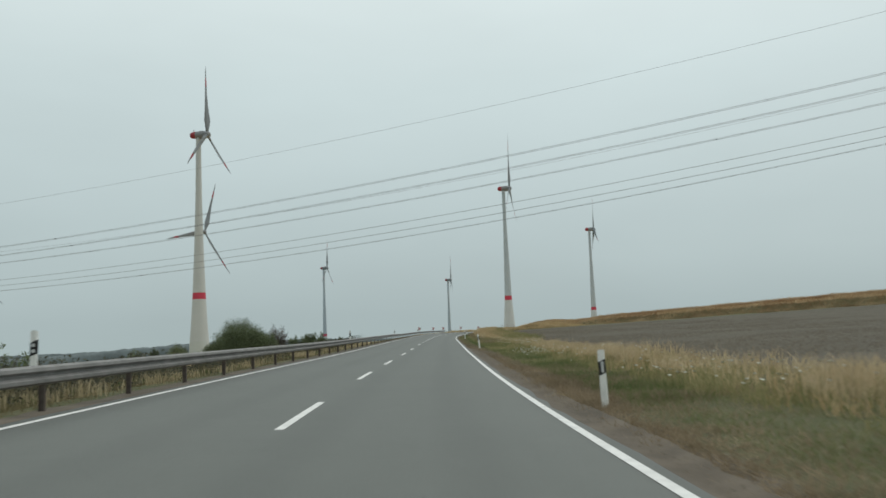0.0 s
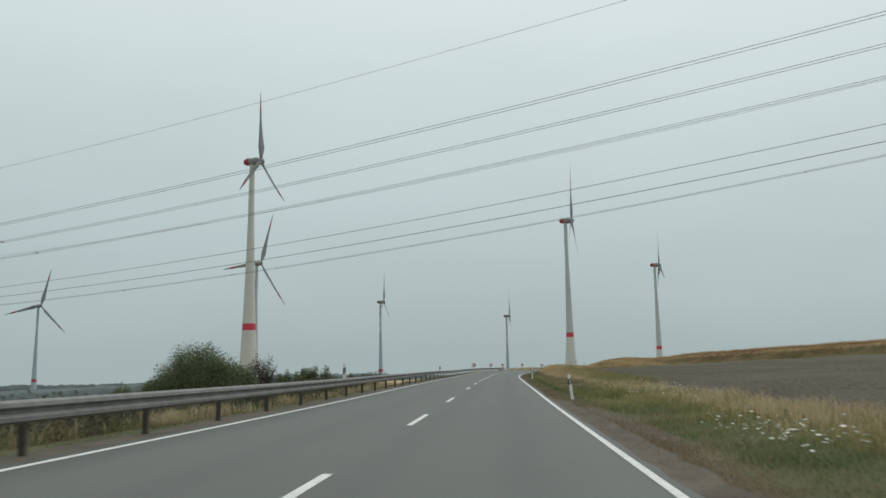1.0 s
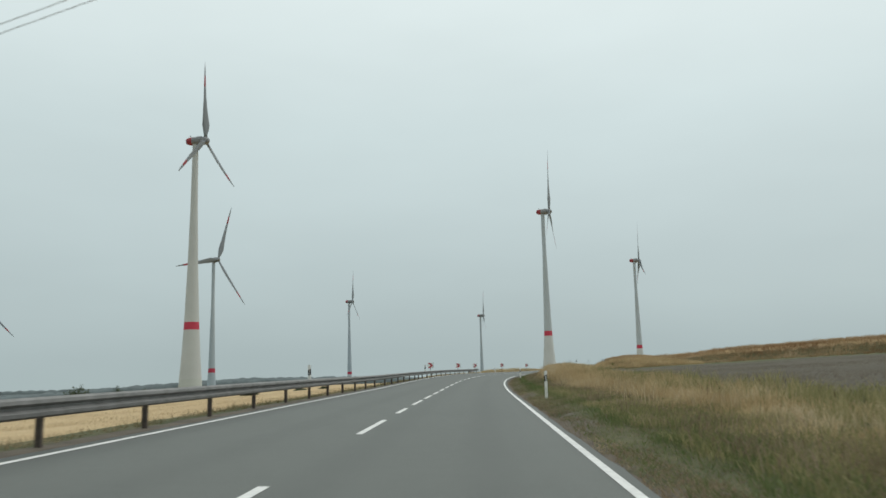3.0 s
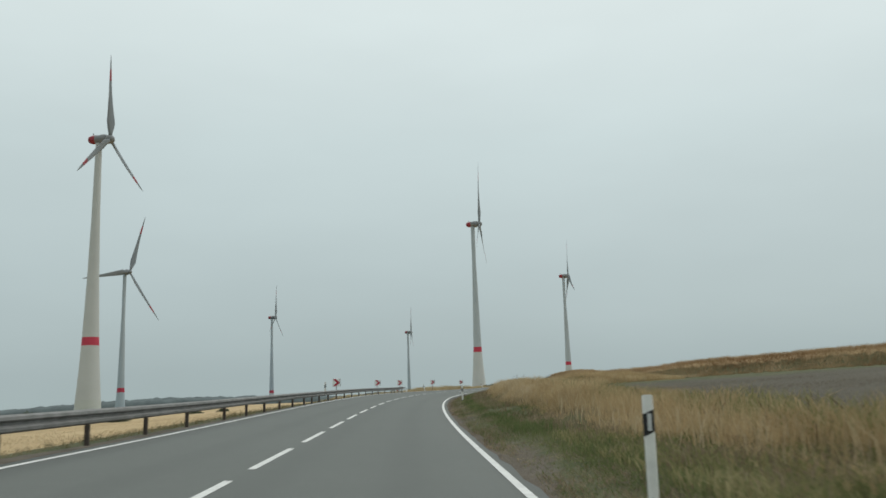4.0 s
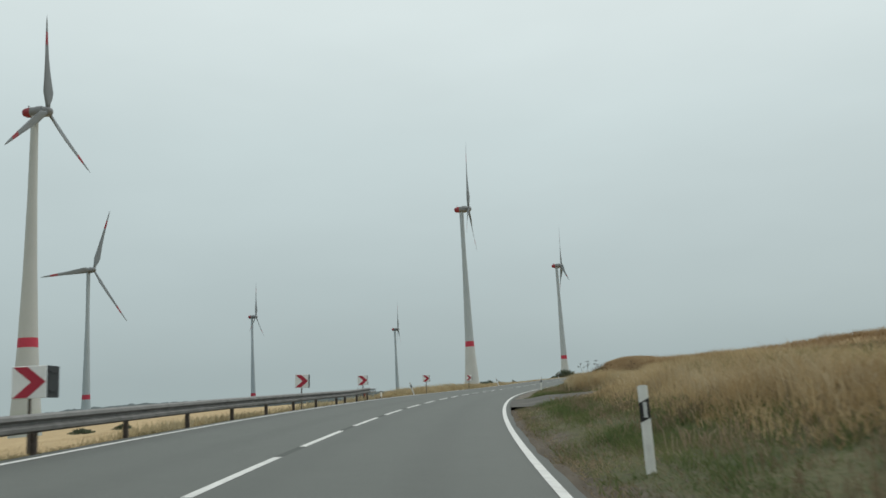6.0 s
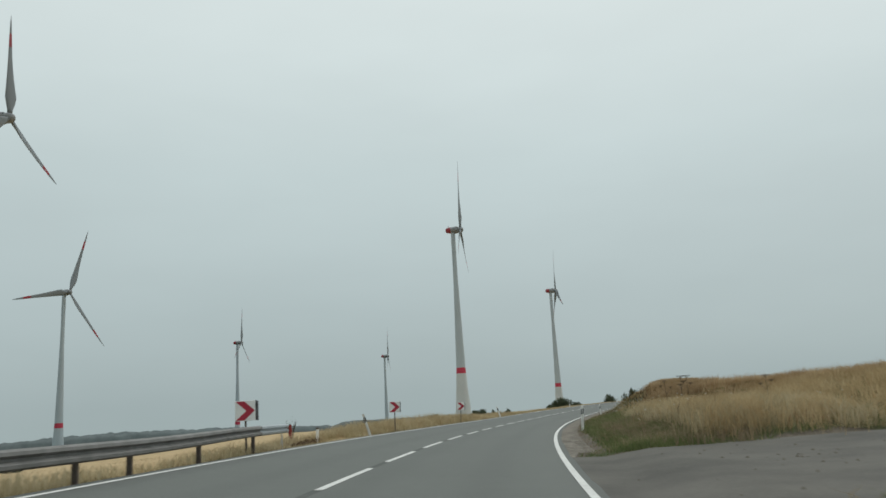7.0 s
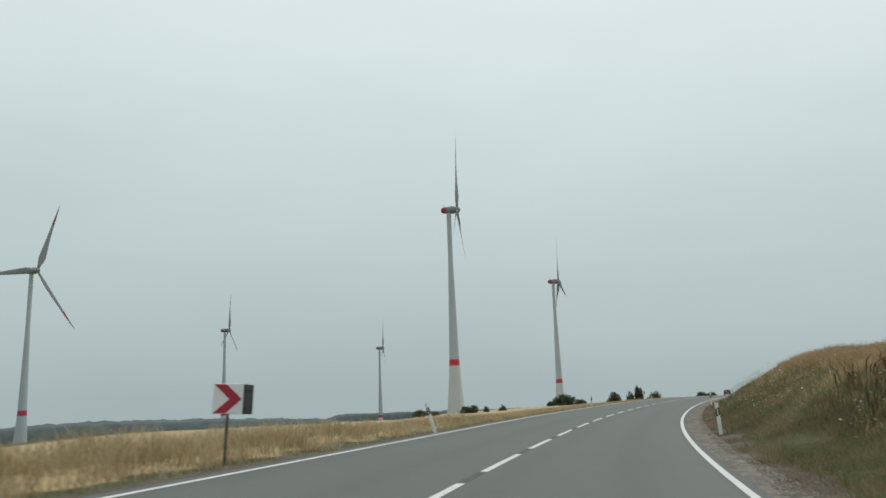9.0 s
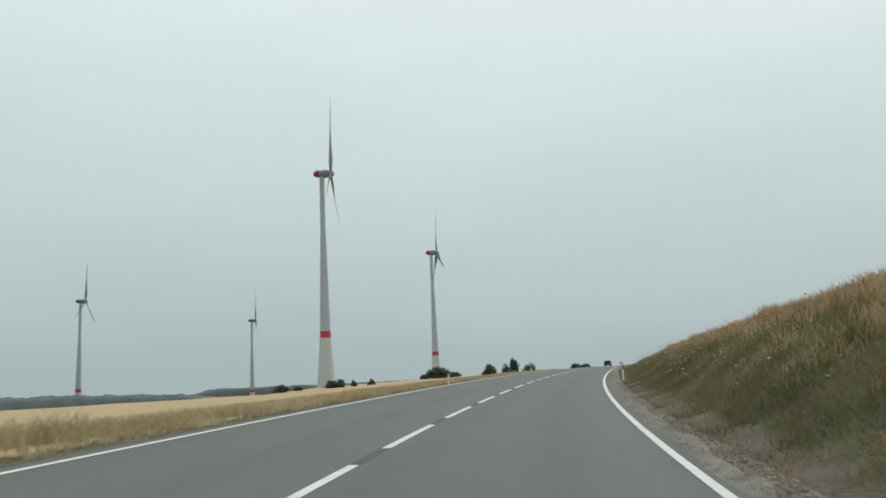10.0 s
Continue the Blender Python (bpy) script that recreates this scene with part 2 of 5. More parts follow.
# ---- building helpers ----
def mesh_object(name, bm, material, parent=None, label="", smooth=False):
    me = bpy.data.meshes.new(name)
    bm.normal_update()
    bm.to_mesh(me)
    bm.free()
    for m in material if isinstance(material, (list, tuple)) else [material]:
        me.materials.append(m)
    if smooth:
        me.polygons.foreach_set("use_smooth", [True] * len(me.polygons))
    ob = new(name, me)
    if parent is not None:
        ob.parent = parent
    if label:
        tagged(ob, label)
    return ob


def part(name, bm, material, parent, label="", smooth=False):
    return mesh_object(name, bm, material, parent, label, smooth)


def array_mesh(name, verts, faces, material, smooth=False):
    """A mesh from numpy arrays; all faces have the same number of corners."""
    me = bpy.data.meshes.new(name)
    k = faces.shape[1]
    me.vertices.add(len(verts))
    me.vertices.foreach_set("co", np.ascontiguousarray(verts, dtype=np.float32).ravel())
    me.loops.add(faces.size)
    me.loops.foreach_set("vertex_index", np.ascontiguousarray(faces, dtype=np.int32).ravel())
    me.polygons.add(len(faces))
    me.polygons.foreach_set("loop_start", np.arange(0, faces.size, k, dtype=np.int32))
    if smooth:
        me.polygons.foreach_set("use_smooth", np.ones(len(faces), dtype=bool))
    me.update(calc_edges=True)
    me.validate()
    me.materials.append(material)
    return new(name, me)


def box(bm, lo, hi, bevel=0.0):
    r = bmesh.ops.create_cube(bm, size=1.0)
    vs = r["verts"]
    c, d = (Vector(lo) + Vector(hi)) / 2, Vector(hi) - Vector(lo)
    for v in vs:
        v.co = Vector((v.co.x * d.x, v.co.y * d.y, v.co.z * d.z)) + c
    if bevel:
        es = list({e for v in vs for e in v.link_edges})
        bmesh.ops.bevel(bm, geom=es, offset=bevel, segments=1, affect="EDGES")


def tube(bm, a, b, ra, rb, sides=10, caps=True):
    a, b = Vector(a), Vector(b)
    q = (b - a).to_track_quat("Z", "Y")
    rings = []
    for p, r in ((a, ra), (b, rb)):
        rings.append([bm.verts.new(p + q @ Vector((r * math.cos(2 * math.pi * i / sides), r * math.sin(2 * math.pi * i / sides), 0))) for i in range(sides)])
    for i in range(sides):
        j = (i + 1) % sides
        bm.faces.new((rings[0][i], rings[0][j], rings[1][j], rings[1][i]))
    if caps:
        bm.faces.new(rings[0][::-1])
        bm.faces.new(rings[1])


def lathe(bm, profile, sides=24, axis="Z"):
    """A body of revolution from (radius, height) pairs."""
    rings = []
    for r, h in profile:
        ring = []
        for i in range(sides):
            a = 2 * math.pi * i / sides
            p = (r * math.cos(a), r * math.sin(a), h) if axis == "Z" else (h, r * math.cos(a), r * math.sin(a))
            ring.append(bm.verts.new(p))
        rings.append(ring)
    for p, q in zip(rings, rings[1:]):
        for i in range(sides):
            j = (i + 1) % sides
            bm.faces.new((p[i], p[j], q[j], q[i]))
    bm.faces.new([bm.verts.new(v.co) for v in rings[0][::-1]])
    bm.faces.new([bm.verts.new(v.co) for v in rings[-1]])


# ---- the road's line: distance, heading (degrees right of north), height, crossfall ----
LINE = np.array([
    (-200, -8.0, -1.2, 0.028), (-100, -6.5, -0.45, 0.03), (-25, -3.3, 0.01, 0.03), (0, 0.81, 0.15, 0.031), (25, 3.15, 0.30, 0.033), (50, 3.41, 0.48, 0.034),
    (75, 3.5, 0.75, 0.036), (100, 3.68, 1.0, 0.04), (125, 4.16, 1.22, 0.045), (150, 6.33, 1.58, 0.051), (175, 10.29, 1.94, 0.054),
    (200, 14.15, 2.17, 0.051), (225, 18.04, 2.32, 0.048), (250, 21.66, 2.57, 0.044), (275, 25.36, 3.0, 0.041), (300, 27.55, 3.46, 0.037),
    (350, 28.66, 4.21, 0.032), (400, 28.3, 4.72, 0.029), (470, 27.5, 5.4, 0.025), (560, 27, 6.2, 0.02), (700, 27, 7.4, 0.02)])


def smooth_table(s, col):
    """Catmull-Rom through the table."""
    xs, ys = LINE[:, 0], LINE[:, col]
    g = np.gradient(ys, xs)
    i = np.clip(np.searchsorted(xs, s) - 1, 0, len(xs) - 2)
    h = xs[i + 1] - xs[i]
    u = (s - xs[i]) / h
    return (2 * u**3 - 3 * u**2 + 1) * ys[i] + (u**3 - 2 * u**2 + u) * h * g[i] + (3 * u**2 - 2 * u**3) * ys[i + 1] + (u**3 - u**2) * h * g[i + 1]


AX_S = np.arange(-200, 700.5, 1.0)
AX_H = np.radians(smooth_table(AX_S, 1))
AX_Z = smooth_table(AX_S, 2)
AX_B = smooth_table(AX_S, 3)
AX_X = np.concatenate([[0], np.cumsum(np.sin((AX_H[1:] + AX_H[:-1]) / 2))])
AX_Y = np.concatenate([[0], np.cumsum(np.cos((AX_H[1:] + AX_H[:-1]) / 2))])
AX_X += -1.81 - AX_X[200]
AX_Y += 0.026 - AX_Y[200]


def road_at(s, l, dz=0.0):
    """World point on the carriageway's plane: s along the middle line, l to its right."""
    s, l = np.asarray(s, float), np.asarray(l, float)
    h = np.interp(s, AX_S, AX_H)
    x = np.interp(s, AX_S, AX_X) + l * np.cos(h)
    y = np.interp(s, AX_S, AX_Y) - l * np.sin(h)
    z = np.interp(s, AX_S, AX_Z) - np.interp(s, AX_S, AX_B) * np.clip(l, -5, 5) + dz
    return np.stack(np.broadcast_arrays(x, y, z), -1)


def heading(s):
    return float(np.interp(s, AX_S, AX_H))


def road_coords(x, y):
    """(s, l) of world points, by the nearest point of the middle line."""
    x, y = np.ravel(np.asarray(x, float)), np.ravel(np.asarray(y, float))
    s, l = np.empty(len(x)), np.empty(len(x))
    for a in range(0, len(x), 4000):
        b = slice(a, a + 4000)
        d = (x[b, None] - AX_X[None, ::2]) ** 2 + (y[b, None] - AX_Y[None, ::2]) ** 2
        i = d.argmin(1) * 2
        dx, dy = x[b] - AX_X[i], y[b] - AX_Y[i]
        s[b] = AX_S[i] + dx * np.sin(AX_H[i]) + dy * np.cos(AX_H[i])
        l[b] = dx * np.cos(AX_H[i]) - dy * np.sin(AX_H[i])
    return s, l


def ease(v, a, b):
    u = np.clip((v - a) / (b - a), 0, 1)
    return u * u * (3 - 2 * u)


def ground_z(x, y, s=None, l=None):
    """Height of the land."""
    x, y = np.ravel(np.asarray(x, float)), np.ravel(np.asarray(y, float))
    if s is None:
        s, l = road_coords(x, y)
    zr = np.interp(s, AX_S, AX_Z) - np.interp(s, AX_S, AX_B) * np.clip(l, -5, 5)
    # under the carriageway the land lies deeper
    z = zr - 0.05 - 0.25 * (1 - ease(np.abs(l), 3.6, 4.4))
    e = np.maximum(-l - 4.6, 0)
    drop = 0.9 * ease(e, 0.4, 7) * (0.45 + 0.55 * (1 - ease(s, 200, 240)))
    drop = drop + (0.022 + 0.03 * (1 - ease(s, 430, 620) * (1 - ease(-l, 110, 180)))) * np.clip(e - 7, 0, 160) + (0.03 - 0.024 * ease(s, 590, 730)) * np.clip(e - 167, 0, 700)
    drop = drop + 0.05 * ease(s, 540, 660) * np.clip(e - 430, 0, 500)
    z = z - np.where(l < 0, drop + (0.05 + 0.16 * ease(s, 100, 190)) * ease(-l, 3.9, 4.6), 0)
    r = np.maximum(l - 4.3, 0)
    z = z + np.where(l > 0, (-0.02 + 0.2 * ease(s, 85, 106) * (1 - ease(s, 225, 248))) * ease(r, 0, 1.2) + 0.033 * np.clip(r - 3, 0, 140), 0)
    # low berms under the tall roadside grass
    berm = ease(l, 5.6, 8.0) * (1 - ease(l, 9.0, 13.0)) * ease(s, 112, 145)
    z = z + np.where(l > 0, 0.5 * berm * (1 - ease(s, 178, 184) * (1 - ease(s, 196, 202))), 0)
    z = z + np.where(l < 0, 0.38 * ease(-l, 5.4, 8.0) * (1 - ease(-l, 9.0, 14.0)) * ease(s, 208, 226) * (1 - 0.8 * ease(s, 250, 278)), 0)
    # mound beside the field access
    z = z + np.where(l > 0, 0.85 * ease(l, 10, 16) * (1 - ease(l, 20, 30)) * ease(s, 199, 207) * (1 - ease(s, 216, 228)), 0)
    # plateau behind the field's bank, cut by the road on the inside of the bend
    over = (x - 37) * 0.785 + (y - 243) * 0.62
    along = (x - 37) * 0.62 - (y - 243) * 0.785
    inside = np.minimum(over, l - 5.2)
    top = 4.4 + (0.8 * ease(s, 252, 275) + 0.25 * ease(s, 300, 340)) * (1 - 0.8 * ease(l, 11, 18)) - 0.9 * ease(s, 340, 430)
    top = top + 1.0 * ease(along, 14, 30) + 0.028 * np.clip(along - 30, 0, 90) + 0.012 * np.clip(inside - 6, 0, 90)
    v = np.clip(inside / 5.6, 0, 1)
    rise = 0.5 * ease(v, 0, 1) + 0.5 * (1 - (1 - v) ** 1.8)
    z = np.where((l > 0) & (inside > 0), np.maximum(z, z + (top - z) * rise), z)
    # far land: falls gently, then a low ridge at the horizon
    far = np.hypot(x, y - 200)
    z = z + ease(far, 1400, 3400) * (np.where(x < 400, -22, -10) - z)
    return z


def on_ground(x, y, dz=0.0):
    return (float(x), float(y), float(ground_z([x], [y])[0]) + dz)


# ---- ground: one sheet to the horizon ----
def steps(lo, hi, fine, out, grow=1.28):
    mid = list(np.arange(lo, hi + fine / 2, fine))
    a, b, d = lo, hi, fine
    left, right = [], []
    while b < out or a > -out:
        d *= grow
        a, b = a - d, b + d
        left.append(a), right.append(b)
    return np.array(left[::-1] + mid + right)


def cover_at(x, y, s, l):
    """How far plough, straw and bare soil lie at a place, 0 to 1 each."""
    over = (x - 37) * 0.785 + (y - 243) * 0.62
    cut = np.minimum(over, (l - 5.6))
    plough = (l > 0) * ease(l, 9.5, 11.5) * (1 - ease(over, -1.2, 0.2)) * (1 - ease(s, 165, 196))
    straw = np.where(l < 0, ease(-l, 5.7, 6.6) * ease(s, 77, 83), 0)
    straw = np.maximum(straw, np.where(l < 0, ease(-l, 60, 80), 0)) * np.where(l < 0, (1 - ease(-l, 240, 400)) * ease(s, 40, 90), 1)
    straw = np.maximum(straw, np.where(l > 0, ease(cut, 2.4, 4.2), 0))
    straw = np.maximum(straw, np.where((l < 0) & (s > 198), 0.8 * ease(-l, 5.6, 6.6) * (1 - ease(-l, 420, 520)), 0))
    wide = 0.4 * (1 - ease(s, 35, 60)) - 0.3 * ease(s, 40, 65) * (1 - ease(s, 180, 186))
    soil = np.where(l > 0, 1 - ease(l, 4.4 + wide, 5.1 + wide), 0.85 * (1 - ease(-l, 4.2 + 1.1 * ease(s, 195, 210), 5.2 + 1.1 * ease(s, 195, 210))))
    soil = np.maximum(soil, np.where((l > 0) & (s > 183.5) & (s < 198), 1 - ease(l, 12, 16), 0))
    soil = np.maximum(soil, np.where((l > 0) & (s > 199) & (s < 300), 1 - ease(l, 4.9, 5.7), 0))
    return np.stack([plough, straw, np.clip(soil, 0, 1), np.zeros(len(s))], -1)


def build_ground():
    xs, ys = steps(-30, 130, 1.3, 4200), steps(-20, 420, 1.6, 4200)
    gx, gy = np.meshgrid(xs, ys)
    x, y = gx.ravel(), gy.ravel()
    s, l = road_coords(x, y)
    z = ground_z(x, y, s, l)
    rough = np.array([noise.noise((a * 0.11, b * 0.11, 0.0)) + 0.4 * noise.noise((a * 0.5, b * 0.5, 5.0)) for a, b in zip(x, y)])
    z = z + rough * 0.16 * ease(np.abs(l), 5.0, 9.0)
    w, h = len(xs), len(ys)
    i = (np.arange(h - 1)[:, None] * w + np.arange(w - 1)[None, :]).ravel()
    faces = np.stack([i, i + 1, i + 1 + w, i + w], -1)
    ob = array_mesh("ground", np.stack([x, y, z], -1), faces, EARTH, True)
    at = ob.data.color_attributes.new("cover", "FLOAT_COLOR", "POINT")
    at.data.foreach_set("color", cover_at(x, y, s, l).astype(np.float32).ravel())
    return tagged(ob, "rolling farmland with verge, ploughed earth and stubble", "ground", kind="structure")


build_ground()


def strip(name, s0, s1, l0, l1, top, material, step=2.0, thick=0.0, cross=1):
    """A ribbon that follows the road; thick gives it sides."""
    n = max(2, int((s1 - s0) / step) + 1)
    ss = np.linspace(s0, s1, n)
    ls = np.linspace(l0, l1, cross + 1)
    v = np.concatenate([road_at(ss, np.full(n, q), top) for q in ls])
    f = [(a * n + k, (a + 1) * n + k, (a + 1) * n + k + 1, a * n + k + 1) for a in range(cross) for k in range(n - 1)]
    if thick:
        b = len(v)
        v = np.concatenate([v, road_at(ss, np.full(n, l0), top - thick), road_at(ss, np.full(n, l1), top - thick)])
        e = cross * n
        f += [(b + k, k, k + 1, b + k + 1) for k in range(n - 1)] + [(e + k, b + n + k, b + n + k + 1, e + k + 1) for k in range(n - 1)]
        f += [(0, b, b + n, e), (n - 1, e + n - 1, b + 2 * n - 1, b + n - 1)]
    ob = array_mesh(name, v, np.array(f)[:, ::-1], material)
    uv = ob.data.uv_layers.new(name="UVMap")
    # across in metres, along in metres
    lat = np.concatenate([np.full(n, q) for q in ls] + ([np.full(n, l0), np.full(n, l1)] if thick else []))
    lon = np.concatenate([ss] * (len(lat) // n))
    idx = np.empty(len(ob.data.loops), dtype=np.int32)
    ob.data.loops.foreach_get("vertex_index", idx)
    uv.data.foreach_set("uv", np.stack([lat[idx], lon[idx]], -1).astype(np.float32).ravel())
    return ob


LANE_R, LANE_L = 3.67, -3.56
ribbon = strip("road", -190, 690, -3.84, 3.87, 0.0, ASPHALT, 1.0, 0.3, 8)
for v in ribbon.data.vertices:
    sv, lv = road_coords([v.co.x], [v.co.y])
    if abs(lv[0]) > 3.7:
        push = 0.07 * noise.noise((sv[0] * 0.9, lv[0], 2.0)) + 0.05 * noise.noise((sv[0] * 0.2, lv[0], 7.0))
        hv = heading(sv[0])
        v.co.x += push * math.cos(hv)
        v.co.y -= push * math.sin(hv)
road = tagged(ribbon, "grey asphalt two-lane country road", "road", kind="structure")
tagged(strip("right_edge_line", -190, 690, LANE_R - 0.06, LANE_R + 0.06, 0.004, PAINT, 2.0), "white painted edge line", "road marking", kind="structure")
tagged(strip("left_edge_line", -190, 690, LANE_L - 0.06, LANE_L + 0.06, 0.004, PAINT, 2.0), "white painted edge line", "road marking", kind="structure")
dashes = [-38.0, -26.0, -14.0, -2.0, 10.2, 21.0, 30.6, 42.5, 54.0, 69.2, 81.0] + [91.4, 98.1, 103.0, 108.6] + [114.1 + 5.79 * k for k in range(62)]
for s in dashes:
    tagged(strip("lane_dash", s, s + (2.7 if s == 98.1 else 4.0), -0.06, 0.06, 0.004, PAINT, 1.0), "white dash of the middle line", "road marking", group="middle line", kind="structure")
OLD_SEAL = plain("old_mark_seal", (0.077, 0.084, 0.074), 0.7, vary=0.25, scale=4, fine=60)
for s in dashes[18:]:
    tagged(strip("removed_mark", s + 4.02, s + 5.81, -0.075, 0.065, 0.002, OLD_SEAL, 0.9), "dark trace of a removed dash", "road marking", group="removed dashes", kind="structure")


def shoulder(s0, s1, side, width, material, label):
    """Loose earth between the asphalt and the turf, with a ragged outer edge."""
    n = int((s1 - s0) / 0.4)
    ss = np.linspace(s0, s1, n)
    rag = np.array([0.26 * noise.noise((q * 0.23, side, 4.0)) + 0.2 * noise.noise((q * 0.9, side, 8.0)) + 0.12 * noise.noise((q * 2.3, side, 6.0)) for q in ss])
    rag = rag - (width - 0.15) * (1 - ease(ss, s0, s0 + 5)) - (width - 0.15) * ease(ss, s1 - 5, s1)
    rows = []
    for k, u in enumerate((0.0, 0.16, 0.4, 0.7, 1.0)):
        l = side * (3.8 + (width + (rag if k > 1 else 0.0)) * u)
        p = road_at(ss, l)
        g = ground_z(p[:, 0], p[:, 1])
        p[:, 2] = p[:, 2] - 0.012 if k == 0 else g + (0.03, 0.045, 0.04, -0.07)[k - 1]
        if k == 1:
            p[:, 2] = np.maximum(p[:, 2], road_at(ss, l)[:, 2] - 0.04)
        rows.append(p)
    v = np.concatenate(rows)
    f = np.array([(a * n + k, (a + 1) * n + k, (a + 1) * n + k + 1, a * n + k + 1) for a in range(4) for k in range(n - 1)])
    tagged(array_mesh("road_shoulder", v, f[:, ::-1] if side > 0 else f, material, True), label, "road shoulder", kind="structure")


shoulder(-60, 62, 1, 0.9, DIRT, "brown bare earth shoulder of the road")
shoulder(50, 186, 1, 0.34, DIRT, "narrow brown earth shoulder of the road")
shoulder(197, 420, 1, 0.6, GRAVEL, "pale gravel shoulder below the cutting")
shoulder(-60, 206, -1, 1.15, DIRT, "brown bare earth shoulder of the road")
shoulder(198, 520, -1, 2.0, DIRT, "brown bare earth shoulder below the dry grass")


# field access on the right, worn asphalt
access = strip("field_access", 184.6, 197.0, 3.7, 17.0, -0.02, DIRTY, 0.9, 0.0, 14)
for v in access.data.vertices:
    if v.co.z > -50:
        gz = float(ground_z([v.co.x], [v.co.y])[0])
        sv, lv = road_coords([v.co.x], [v.co.y])
        k = float(ease(lv, 4.0, 5.0)[0])
        v.co.z = v.co.z * (1 - k) + (gz + 0.03) * k
tagged(access, "worn asphalt apron of a field access", "track", kind="structure")


# ---- guard rail ----
def guard_rail():
    rail = tagged(new("guard_rail"), "long galvanised W-beam guard rail on steel posts", "guard rail")

    def off(q):
        return -4.45 - 1.65 * max(0.0, (q - 192) / 15.3) ** 1.55
    prof = [(-0.005, -0.155), (0.075, -0.12), (0.085, -0.065), (0.0, -0.02), (0.0, 0.02), (0.085, 0.065), (0.075, 0.12), (-0.005, 0.155), (-0.02, 0.15)]
    s_end = 207.3

    def sag(q):
        return 0.09 + 0.15 * float(ease(np.array([q]), 100, 190)[0]) - 0.05 * float(ease(np.array([q]), 193, 203)[0])
    starts = np.arange(-65.3, 203.0, 4.0)
    for s in starts:
        ss = np.linspace(s - 0.06, s + 4.0 if s < 202 else s_end, 5)
        rows = []
        for j, q in enumerate(ss):
            base = road_at(q, off(q))
            h = heading(q)
            side = np.array([math.cos(h), -math.sin(h), 0])
            lap = 0.004 if j == 0 else 0.0
            rows.append([base + side * (0.1 + a + lap) + np.array([0, 0, 0.63 - sag(q) + b]) for a, b in prof])
        bm = bmesh.new()
        vs = [[bm.verts.new(p) for p in r] for r in rows]
        for p, q in zip(vs, vs[1:]):
            for a in range(len(prof) - 1):
                bm.faces.new((p[a], q[a], q[a + 1], p[a + 1]))
        ob = part("beam", bm, NEW_STEEL if s > 202 else STEEL, rail, "newer bright beam" if s > 202 else "")
        mod = ob.modifiers.new("sheet", "SOLIDIFY")
        mod.thickness = 0.006
    # posts with a flange shape and a spacer, not quite evenly set
    runs = ((13.5, 3.757, -20, 19), (85.0, 3.87, 0, 5), (104.4, 3.76, 0, 7), (131.7, 3.64, 0, 6), (152.6, 1, 0, 1), (155.3, 3.55, 0, 10), (191.1, 1.9, 0, 2), (196.8, 5.3, 0, 2))
    for at in [a + d * k for a, d, k0, k1 in runs for k in range(k0, k1)]:
        p = road_at(at, off(at), -sag(at))
        bm = bmesh.new()
        box(bm, (-0.05, -0.03, -1.0), (-0.043, 0.03, 0.66))
        box(bm, (0.043, -0.03, -1.0), (0.05, 0.03, 0.66))
        box(bm, (-0.043, -0.004, -1.0), (0.043, 0.004, 0.66))
        post = part("post", bm, RUST, rail)
        post.matrix_basis = pose(p[0], p[1], p[2], 0, 0, -math.degrees(heading(at)))
        bm = bmesh.new()
        box(bm, (0.05, -0.04, 0.52), (0.105, 0.04, 0.68), 0.008)
        sp = part("spacer", bm, STEEL, rail)
        sp.matrix_basis = post.matrix_basis.copy()
    # light steel post under the open end
    p = road_at(206.8, off(206.8), -sag(206.8))
    bm = bmesh.new()
    box(bm, (-0.03, -0.02, -1.0), (-0.02, 0.02, 0.62))
    box(bm, (0.02, -0.02, -1.0), (0.03, 0.02, 0.62))
    box(bm, (-0.03, -0.02, 0.60), (0.1, 0.02, 0.66), 0.005)
    part("end_post", bm, NEW_STEEL, rail, "thin bright end post").matrix_basis = pose(p[0], p[1], p[2], 0, 0, -math.degrees(heading(206.8)))
    return rail


guard_rail()


